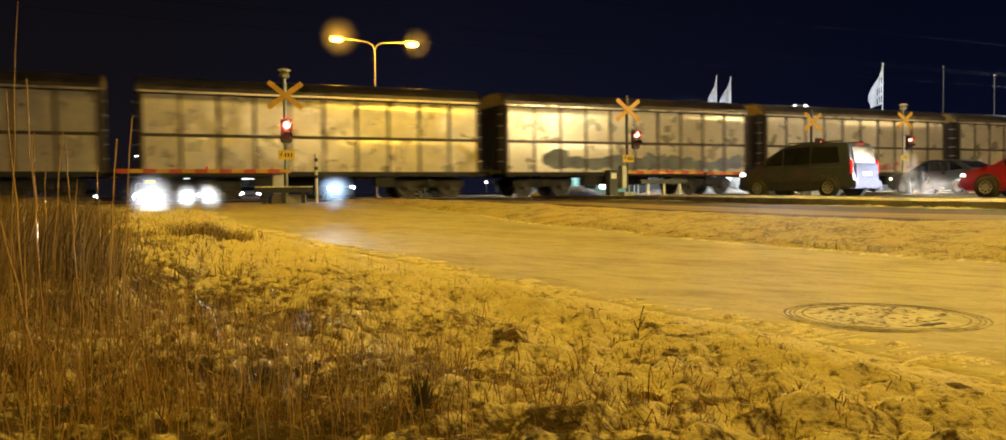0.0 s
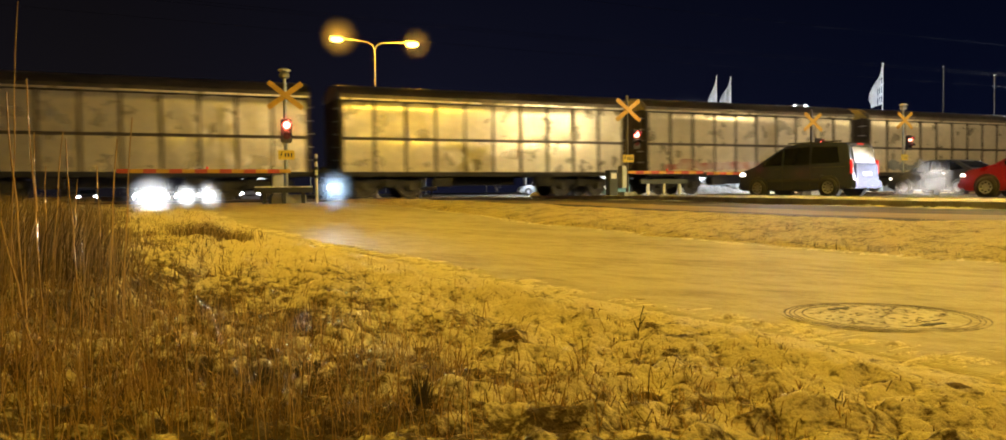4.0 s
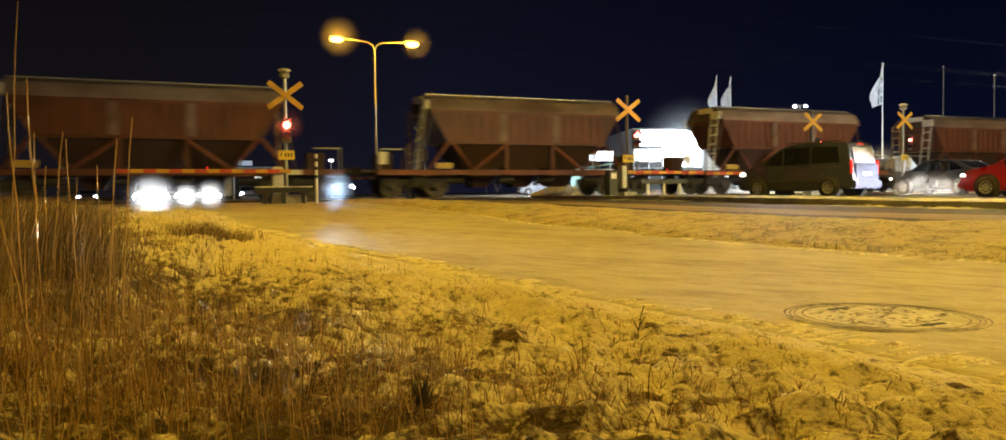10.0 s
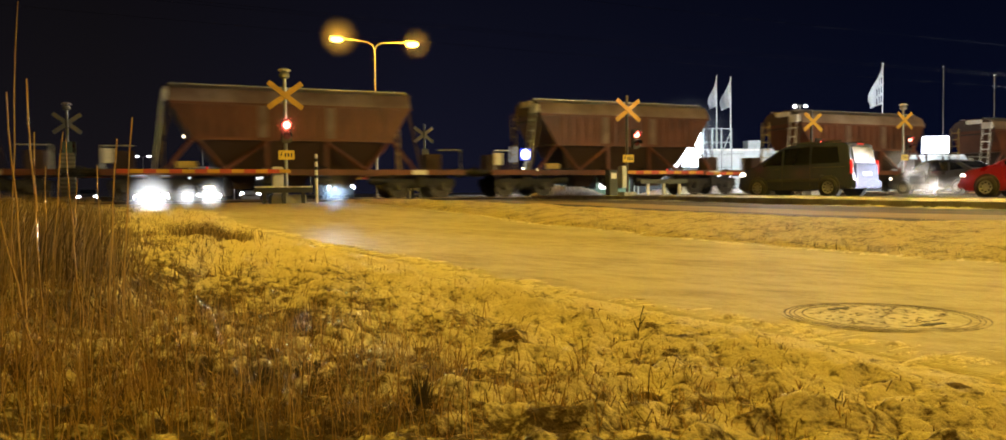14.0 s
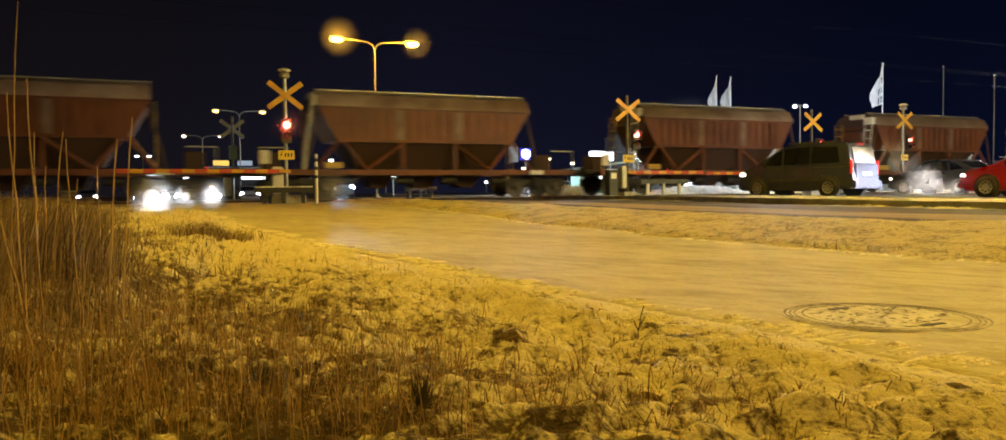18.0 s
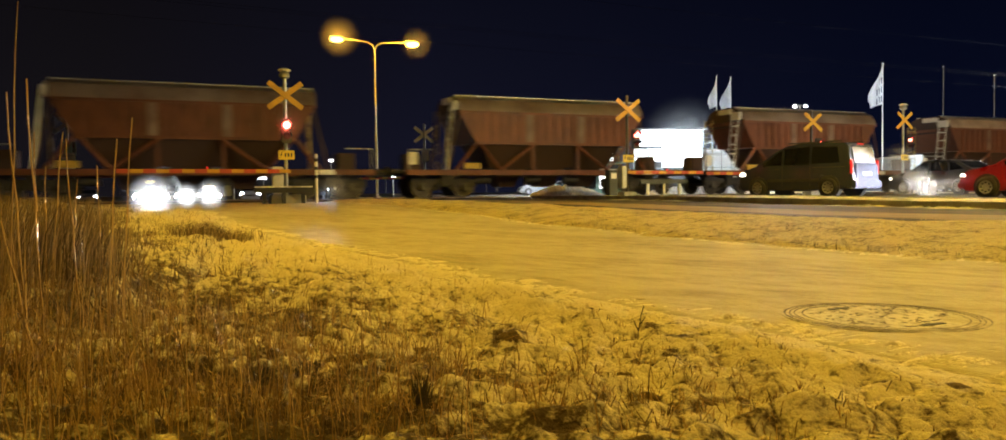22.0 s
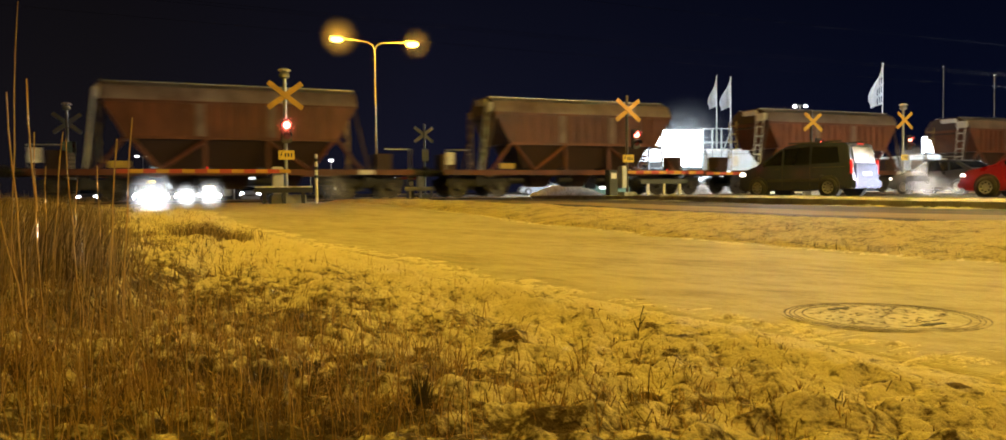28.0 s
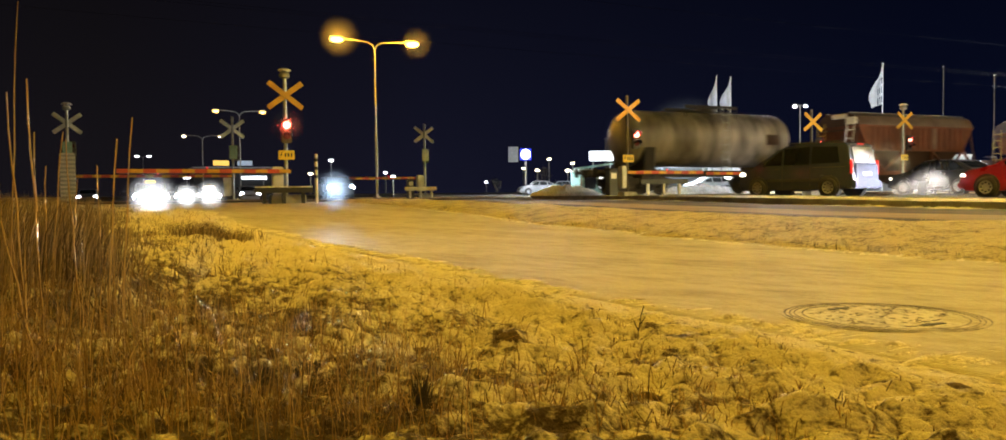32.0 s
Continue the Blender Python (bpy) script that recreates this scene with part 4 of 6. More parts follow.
guard_rail(17.3, 19.4, -6.1, 0.26, 0.62, M_STEEL, "dark guard rail on white legs beside the signal", 3, True)
guard_rail(12.6, 14.3, 7.6, 0.2, 0.55, M_WHITE, "snow-covered pale guard rail beyond the track", 3)

# concrete foundation of the first barrier
solid("foundation", box(-0.5, 0.5, -0.35, 0.35, -0.2, 0.30, 0.04), M_CONC, "concrete barrier foundation dusted with snow", "foundation", m=at(4.7, -6.4, 0.17))
for k_, (a, b, z) in enumerate(((16.4, -5.6, 0.26), (13.3, 8.9, 0.2))):
    t = thing("signal_cabinet", at(a, b, z), "grey green trackside control cabinet", "cabinet", "control cabinets")
    part("body", box(-0.17, 0.17, -0.16, 0.16, 0, 0.92, 0.02), M_DARKBOX, t)
    part("roof", box(-0.20, 0.20, -0.19, 0.19, 0.92, 0.97, 0.015), M_BLACK, t)
    part("label", box(-0.11, 0.11, -0.167, -0.16, 0.66, 0.86), M_WHITE, t, "pale notice on the door")


def marker_post(s, n, z, h):
    t = thing("marker_post", at(s, n, z), "white roadside marker post with black bands", "marker post")
    part("post", cyl((0, 0, -0.1), (0, 0, h), 0.045, 14), M_WHITE, t)
    for i, q in enumerate((0.12, 0.36, 0.6)):
        part("band", cyl((0, 0, h - q - 0.1), (0, 0, h - q), 0.048, 14), M_BLACK, t)


marker_post(5.38, -7.33, 0.17, 1.45)


# ---- street lamps ----
def street_lamp(m, height, reach, material, label, head=0.45, lit=True):
    t = thing("street_lamp", m, label, "street lamp", "street lamps")
    part("foundation", cyl((0, 0, -0.2), (0, 0, 0.12), 0.25, 16), M_CONC, t)
    bm = cyl((0, 0, 0), (0, 0, height * 0.45), 0.085, 14, 0.075)
    cy(bm, (0, 0, height * 0.45), (0, 0, height - 0.5), 0.06, 14, 0.045)
    part("pole", bm, M_POLE, t)
    for e in (-1, 1):
        bm = bmesh.new()
        pts = [(0.0, height - 0.5), (e * 0.15, height - 0.2), (e * 0.5, height - 0.02), (e * reach * 0.6, height + 0.05), (e * reach, height + 0.08)]
        tube(bm, [(a, 0, b) for a, b in pts], 0.045, 8)
        part("bracket", bm, M_POLE, t)
        x = e * (reach + head * 0.6)
        hb = part("lamp_head", box(x - head, x + head, -0.16, 0.16, height + 0.02, height + 0.2, 0.06), M_POLE, t, "grey lamp housing")
        bm = lathe(bmesh.new(), [(0.01, -0.16), (0.12, -0.14), (0.2, -0.07), (0.22, 0.0), (0.01, 0.0)], 20, Matrix.Translation((x, 0, height + 0.02)) @ Matrix.Diagonal((2.0 * head / 0.45, 1.5, 1.3, 1)))
        part("bowl", bm, material, hb, "glowing lamp bowl")
    return t


street_lamp(at(14.5, 19.8, 0.2), 10.0, 2.2, M_SODIUM, "tall double street lamp glowing orange beyond the crossing")
street_lamp(at(9.7, 54.8, -0.8), 9.8, 2.1, M_SODIUM, "double street lamp glowing orange along the far road", 0.3)
street_lamp(at(7.4, 76.0, -0.8), 8.7, 2.0, M_WARMLED, "double street lamp glowing warm white along the far road", 0.24)
street_lamp(at(0.3, 156.0, -1.0), 10.0, 0.9, M_LED, "small far double street lamp glowing white")
# unseen mast added to carry the extra floodlight
def added_flood_mast():
    t = thing("floodlight_mast", pose(FLOOD.x, FLOOD.y, 0.0, 0, 0, 35), "steel mast added out of view, its floodlight turned on the crossing", "floodlight")
    part("mast", cyl((0, 0.25, -0.2), (0, 0.25, FLOOD.z + 0.1), 0.09, 14, 0.06), M_POLE, t)
    head = part("lamp_head", box(-0.25, 0.25, 0.12, 0.22, FLOOD.z - 0.18, FLOOD.z + 0.18, 0.03), M_BLACK, t)
    part("lens", box(-0.21, 0.21, 0.105, 0.118, FLOOD.z - 0.14, FLOOD.z + 0.14), M_WARMLED, head, "glowing lens")


added_flood_mast()
t = thing("street_lamp", pose(ISLAND_LAMP.x, ISLAND_LAMP.y, 0.0, 0, 0, 20), "single street lamp glowing orange on the traffic island", "street lamp", "street lamps")
part("pole", cyl((0, -0.6, -0.2), (0, -0.6, ISLAND_LAMP.z + 0.2), 0.085, 14, 0.05), M_POLE, t)
head_ = part("lamp_head", box(-0.16, 0.16, -0.62, -0.16, ISLAND_LAMP.z + 0.05, ISLAND_LAMP.z + 0.2, 0.05), M_POLE, t, "grey lamp housing")
part("bowl", box(-0.12, 0.12, -0.5, -0.2, ISLAND_LAMP.z - 0.02, ISLAND_LAMP.z + 0.05, 0.03), M_SODIUM, head_, "glowing lamp bowl")
for lx, ly in ((27.5, 30.5), (41.0, 36.0), (32.5, 14.0)):
    street_lamp(pose(lx + 2.0, ly, 0.0, 0, 0, 0), 10.0, 1.5, M_SODIUM, "tall double street lamp glowing orange, placed out of view")
for (lx, ly), lz, turn, col, watts, cone in LAMPS_OUT:
    street_lamp(pose(lx, ly, 0.0, 0, 0, turn), lz, 2.0, M_SODIUM, "tall double street lamp glowing orange, placed out of view")
# ---- vehicles: local y is the heading, z up from the road ----
def car_body(parent, prof, hw, belt, tumble, material):
    bm = bmesh.new()
    cyy = sum(a for a, b in prof) / len(prof)
    cz = 0.8
    rings = []
    for f, inset in ((-1.0, 0.07), (-0.985, 0.03), (-0.93, 0.008), (-0.8, 0.0), (0.8, 0.0), (0.93, 0.008), (0.985, 0.03), (1.0, 0.07)):
        ring = []
        for a, z in prof:
            d = math.hypot(a - cyy, z - cz)
            a2, z2 = a - (a - cyy) / d * inset, z - (z - cz) / d * inset
            x = f * hw * (1 - tumble * max(0.0, z2 - belt)) * (1 - 0.035 * (abs(a2) / max(abs(p[0]) for p in prof)) ** 4)
            ring.append(bm.verts.new((x, a2, z2)))
        rings.append(ring)
    k = len(prof)
    for r0, r1 in zip(rings, rings[1:]):
        for i in range(k):
            bm.faces.new((r0[i], r0[(i + 1) % k], r1[(i + 1) % k], r1[i]))
    bm.faces.new(rings[0])
    bm.faces.new(rings[-1][::-1])
    bmesh.ops.recalc_face_normals(bm, faces=bm.faces[:])
    return part("body", bm, material, parent)


def pane(parent, pts, hw, belt, tumble, name="side_window", sides=(-1, 1)):
    """A side window from its outline in y and z."""
    for e in sides:
        bm = bmesh.new()
        outer = []
        for a, z in pts:
            outer.append(bm.verts.new((e * (hw * (1 - tumble * max(0.0, z - belt)) * 0.988 + 0.012), a, z)))
        bm.faces.new(outer)
        bmesh.ops.solidify(bm, geom=bm.faces[:], thickness=0.012)
        bmesh.ops.recalc_face_normals(bm, faces=bm.faces[:])
        part(name, bm, M_GLASS, parent)


def screen(parent, y0, z0, y1, z1, hw0, hw1, out, name):
    """Windscreen or rear window between two heights."""
    bm = bmesh.new()
    vs = [bm.verts.new(c) for c in ((-hw0, y0 + out, z0), (hw0, y0 + out, z0), (hw1, y1 + out, z1), (-hw1, y1 + out, z1))]
    bm.faces.new(vs)
    bmesh.ops.solidify(bm, geom=bm.faces[:], thickness=0.012)
    bmesh.ops.recalc_face_normals(bm, faces=bm.faces[:])
    return part(name, bm, M_GLASS, parent)


def wheel_parts():
    turn = Matrix.Rotation(radians(90), 4, "Y")
    tyre = mesh_of("tyre", lathe(bmesh.new(), [(0.66, -0.1), (0.93, -0.1), (1.0, -0.06), (1.0, 0.06), (0.93, 0.1), (0.66, 0.1)], 28, turn, False), M_TYRE)
    bm = lathe(bmesh.new(), [(0.02, -0.06), (0.18, -0.07), (0.5, -0.05), (0.64, -0.09), (0.68, -0.09), (0.68, 0.09), (0.64, 0.09), (0.5, 0.05), (0.18, 0.07), (0.02, 0.06)], 28, turn)
    rim = mesh_of("rim", bm, M_RIM)
    bm = bmesh.new()
    for e in (-1, 1):
        for i in range(8):
            a = 2 * math.pi * i / 8
            cy(bm, (e * 0.095, 0.44 * math.cos(a), 0.44 * math.sin(a)), (e * 0.06, 0.44 * math.cos(a), 0.44 * math.sin(a)), 0.085, 8)
    holes = mesh_of("trim_holes", bm, M_TRIM)
    return tyre, rim, holes


TYRE, RIM, HOLES = wheel_parts()


def wheels(parent, hw, ys, r):
    for y in ys:
        for e in (-1, 1):
            part("wheel_arch", cyl((e * (hw - 0.22), y, r + 0.02), (e * (hw + 0.004), y, r + 0.02), r + 0.07, 28), M_TRIM, parent)
            w = place(part("wheel", TYRE, None, parent), Matrix.Translation((e * (hw - 0.035), y, r)) @ Matrix.Diagonal((1, r, r, 1)))
            part("rim", RIM, None, w)
            part("trim_holes", HOLES, None, w)


def lamp_pair(parent, y, z, x, size, material, name, label):
    for e in (-1, 1):
        bm = bmesh.new()
        bmesh.ops.create_uvsphere(bm, u_segments=16, v_segments=10, radius=1.0, matrix=Matrix.LocRotScale((e * x, y, z), None, size))
        part(name, bm, material, parent, label)


def van(m):
    t = thing("van", m, "dusty grey-brown compact van waiting with its brake lights on", "van")
    hw, belt, tum = 0.90, 1.02, 0.14
    prof = [(-2.12, 0.26), (-2.19, 0.42), (-2.19, 0.62), (-2.14, 1.02), (-1.98, 1.70), (-1.88, 1.79), (-1.2, 1.83), (-0.15, 1.83), (0.28, 1.78), (0.52, 1.68), (1.42, 1.13), (1.64, 1.05), (2.0, 0.94), (2.14, 0.80), (2.19, 0.56), (2.17, 0.36), (2.05, 0.22), (0, 0.19)]
    car_body(t, prof, hw, belt, tum, M_VAN)
    pane(t, [(0.42, 1.10), (1.26, 1.10), (0.56, 1.56), (0.42, 1.62)], hw, belt, tum)
    pane(t, [(-0.62, 1.10), (0.34, 1.10), (0.34, 1.66), (-0.62, 1.70)], hw, belt, tum)
    pane(t, [(-1.72, 1.14), (-0.72, 1.12), (-0.72, 1.70), (-1.62, 1.66)], hw, belt, tum)
    screen(t, 1.43, 1.14, 0.54, 1.685, 0.82, 0.70, 0.014, "windscreen")
    screen(t, -2.125, 1.12, -2.01, 1.64, 0.70, 0.64, -0.016, "rear_window").data.materials[0] = M_FROSTGLASS
    part("tailgate", box(-0.72, 0.72, -2.212, -2.17, 0.56, 1.06, 0.015), M_VAN, t)
    part("rear_bumper", box(-0.88, 0.88, -2.27, -2.1, 0.28, 0.55, 0.04), M_VAN, t)
    part("front_bumper", box(-0.86, 0.86, 2.08, 2.24, 0.26, 0.5, 0.05), M_TRIM, t)
    p = part("registration_plate", box(-0.26, 0.26, -2.222, -2.212, 0.70, 0.81), M_WHITE, t)
    for i in range(5):
        part("mark", box(-0.2 + i * 0.085, -0.15 + i * 0.085, -2.226, -2.222, 0.725, 0.785), M_SIGNBLACK, p)
    for e in (-1, 1):
        part("tail_lamp", box(min(e * 0.79, e * 0.885), max(e * 0.82, e * 0.885), -2.16, -2.06, 0.74, 1.22, 0.02), M_TAIL, t, "lit red tail lamp")
        part("mirror", box(min(e * 0.93, e * 1.1), max(e * 0.93, e * 1.1), 0.98, 1.1, 1.05, 1.22, 0.03), M_VAN, t)
        part("roof_rail", box(min(e * 0.66, e * 0.70), max(e * 0.66, e * 0.70), -1.7, 0.3, 1.83, 1.875, 0.012), M_TRIM, t)
        part("side_strip", box(min(e * 0.895, e * 0.915), max(e * 0.895, e * 0.915), -1.0, 1.0, 0.52, 0.62, 0.008), M_TRIM, t)
    part("brake_lamp", box(-0.2, 0.2, -1.985, -1.95, 1.735, 1.775, 0.008), M_TAIL, t, "lit high brake lamp")
    part("wiper", cyl((0.1, -2.15, 1.13), (0.42, -2.08, 1.4), 0.012, 6), M_TRIM, t)
    lamp_pair(t, 2.0, 0.80, 0.76, (0.14, 0.20, 0.11), M_LAMPSOFT, "headlamp", "lit headlamp")
    wheels(t, hw, (-1.35, 1.36), 0.315)
    for y in (0.38, -0.67):
        part("door_seam", box(-0.913, -0.9, y - 0.006, y + 0.006, 0.36, 1.08), M_TRIM, t)
    part("door_handle", box(-0.925, -0.9, 0.48, 0.66, 0.95, 0.985, 0.008), M_TRIM, t)
    part("slide_rail", box(-0.92, -0.9, -1.9, -0.75, 0.98, 1.005), M_TRIM, t)
    return t


def sedan(m, material, label, lamps=M_LAMPSOFT, size=(0.15, 0.18, 0.09), name="car", tail=True, high=0.0):
    t = thing(name, m, label, "car", "waiting cars")
    hw, belt, tum = 0.88, 0.92, 0.22
    prof = [(-2.12, 0.28), (-2.2, 0.45), (-2.2, 0.72), (-2.1, 0.98), (-1.75, 1.06), (-1.1, 1.38), (-0.75, 1.45), (0.1, 1.47), (0.45, 1.42), (1.1, 1.02), (1.35, 0.96), (1.9, 0.84), (2.12, 0.70), (2.18, 0.5), (2.14, 0.32), (2.0, 0.2), (0, 0.18)]
    car_body(t, prof, hw, belt, tum, material)
    pane(t, [(0.12, 0.98), (0.98, 0.98), (0.42, 1.34), (0.12, 1.37)], hw, belt, tum)
    pane(t, [(-0.80, 0.98), (0.04, 0.98), (0.04, 1.38), (-0.70, 1.37)], hw, belt, tum)
    pane(t, [(-1.50, 1.04), (-0.88, 0.99), (-0.80, 1.36), (-1.06, 1.31)], hw, belt, tum)
    screen(t, 1.11, 1.03, 0.47, 1.41, 0.76, 0.64, 0.012, "windscreen")
    screen(t, -1.72, 1.08, -1.12, 1.37, 0.72, 0.62, -0.012, "rear_window")
    part("front_bumper", box(-0.84, 0.84, 2.06, 2.24, 0.26, 0.48, 0.05), material, t)
    part("rear_bumper", box(-0.84, 0.84, -2.26, -2.1, 0.30, 0.55, 0.05), material, t)
    part("grille", box(-0.42, 0.42, 2.13, 2.195, 0.52, 0.66, 0.02), M_TRIM, t)
    for e in (-1, 1):
        if tail:
            part("tail_lamp", box(min(e * 0.55, e * 0.83), max(e * 0.55, e * 0.83), -2.2, -2.06, 0.72, 0.90, 0.03), M_TAIL, t, "lit red tail lamp")
        part("mirror", box(min(e * 0.9, e * 1.06), max(e * 0.9, e * 1.06), 0.78, 0.9, 0.94, 1.07, 0.03), material, t)
        part("door_handle", box(min(e * 0.88, e * 0.9), max(e * 0.88, e * 0.9), -0.05, 0.1, 0.86, 0.885), M_TRIM, t)
    lamp_pair(t, 2.0, 0.68 + high, 0.72, size, lamps, "headlamp", "lit headlamp")
    wheels(t, hw, (-1.30, 1.32), 0.315)
    return t


def road_z(s, n):
    return float(level(np.array([s]), np.array([n]))[0])


van(at(22.2, -9.2, road_z(22.6, -9), 14))
sedan(at(32.4, -6.9, road_z(29.8, -9)), M_CARBLACK, "black saloon car waiting in drifting exhaust", tail=True)
sedan(at(25.5, -15.45, road_z(24.9, -15), 8), M_CARRED, "bright red car waiting behind the grey van")
# oncoming cars beyond the track
CARS_FAR = []
for s_, n_, mm, lm, size in ((1.1, 19.6, M_CARBLACK, M_LAMPCLEAR, (0.2, 0.12, 0.18)), (3.67, 34.0, M_CARWHITE, M_LAMPCLEAR, (0.2, 0.12, 0.18)), (6.2, 49.0, M_CARBLACK, M_LAMPCLEAR, (0.2, 0.12, 0.18)),
                             (12.76, 24.4, M_CARBLACK, M_LAMPBLUE, (0.2, 0.12, 0.18)), (-4.5, 60.0, M_CARBLACK, M_LAMPCLEAR, (0.2, 0.12, 0.14)), (9.6, 48.0, M_CARWHITE, M_LAMPCLEAR, (0.2, 0.12, 0.18))):
    z_ = road_z(s_, n_)
    CARS_FAR.append(sedan(at(s_, n_, z_, 180), mm, "dark oncoming car with dazzling headlamps" if mm is M_CARBLACK else "pale oncoming car with dazzling headlamps", lm, size, tail=False))
roof = part("roof_sign", box(-0.28, 0.28, -0.12, 0.12, 1.46, 1.62, 0.03), M_SIGNYELLOW, CARS_FAR[0], "small lit yellow roof sign")
# the red car's headlights on the van's tail
beam("headlight", at(24.3, -13.05, 0.85).translation, at(22.75, -11.3, 0.65).translation, 3400, (1.0, 0.95, 0.90), 56)
beam("headlight", at(25.4, -13.05, 0.85).translation, at(27.2, -10.4, 0.4).translation, 2200, (1.0, 0.95, 0.93), 84)
# ---- sky and distance ----
def sky_dome():
    bm = bmesh.new()
    bmesh.ops.create_uvsphere(bm, u_segments=48, v_segments=24, radius=2600)
    bmesh.ops.reverse_faces(bm, faces=bm.faces[:])
    m = bpy.data.materials.new("night_sky")
    m.use_nodes = True
    n, l = links(m)
    n.remove(n["Principled BSDF"])
    e, tc, sp, ramp = n.new("ShaderNodeEmission"), n.new("ShaderNodeTexCoord"), n.new("ShaderNodeSeparateXYZ"), n.new("ShaderNodeValToRGB")
    mr = n.new("ShaderNodeMapRange")
    mr.inputs["From Min"].default_value, mr.inputs["From Max"].default_value = -1500, 1500
    l.new(tc.outputs["Object"], sp.inputs[0])
    l.new(sp.outputs["X"], mr.inputs["Value"])
    l.new(mr.outputs["Result"], ramp.inputs["Fac"])
    c = ramp.color_ramp
    c.elements[0].position, c.elements[0].color = 0.12, (0.0040, 0.0034, 0.0045, 1)
    c.elements[1].position, c.elements[1].color = 0.9, (0.0012, 0.0019, 0.0072, 1)
    mid = c.elements.new(0.42)
    mid.color = (0.0035, 0.0037, 0.0088, 1)
    # town lights brighten the low sky
    low, gain = n.new("ShaderNodeMapRange"), n.new("ShaderNodeVectorMath")
    low.inputs["From Min"].default_value, low.inputs["From Max"].default_value = 0, 650
    low.inputs["To Min"].default_value, low.inputs["To Max"].default_value = 1.75, 0.9
    gain.operation = "SCALE"
    l.new(sp.outputs["Z"], low.inputs["Value"])
    l.new(ramp.outputs["Color"], gain.inputs[0])
    l.new(low.outputs["Result"], gain.inputs["Scale"])
    l.new(gain.outputs[0], e.inputs["Color"])
    l.new(e.outputs[0], n["Material Output"].inputs["Surface"])
    return solid("backdrop", bm, m, "night sky, nearly black, bluer over the town lights", "sky", kind="structure")


sky_dome()


def cable(n, z, s0, s1, sag, label):
    bm = bmesh.new()
    k = 24
    pts = []
    for i in range(k + 1):
        f = i / k
        pts.append((s0 + (s1 - s0) * f, n, z - sag * 4 * f * (1 - f)))
    tube(bm, pts, 0.007, 5)
    return solid("overhead_cable", bm, M_WIRE, label, "cable", "overhead cables", m=TF)


for n_, z_ in ((11.0, 12.85), (11.0, 10.6), (11.0, 10.45), (11.0, 9.6)):
    cable(n_, z_, -30, 150, 1.2, "thin overhead cable crossing the night sky")


def cable_pole(s, n, h):
    t = thing("utility_pole", at(s, n, -0.2), "slim dark utility pole carrying cables", "utility pole", "utility poles")
    part("pole", cyl((0, 0, -0.2), (0, 0, h), 0.13, 12, 0.09), M_BARK, t)
    part("crossbar", box(-0.06, 0.06, -1.9, 1.9, h - 0.9, h - 0.78), M_BARK, t)


for s_ in (-30.0, 150.0):
    cable_pole(s_, 12.2, 13.6)


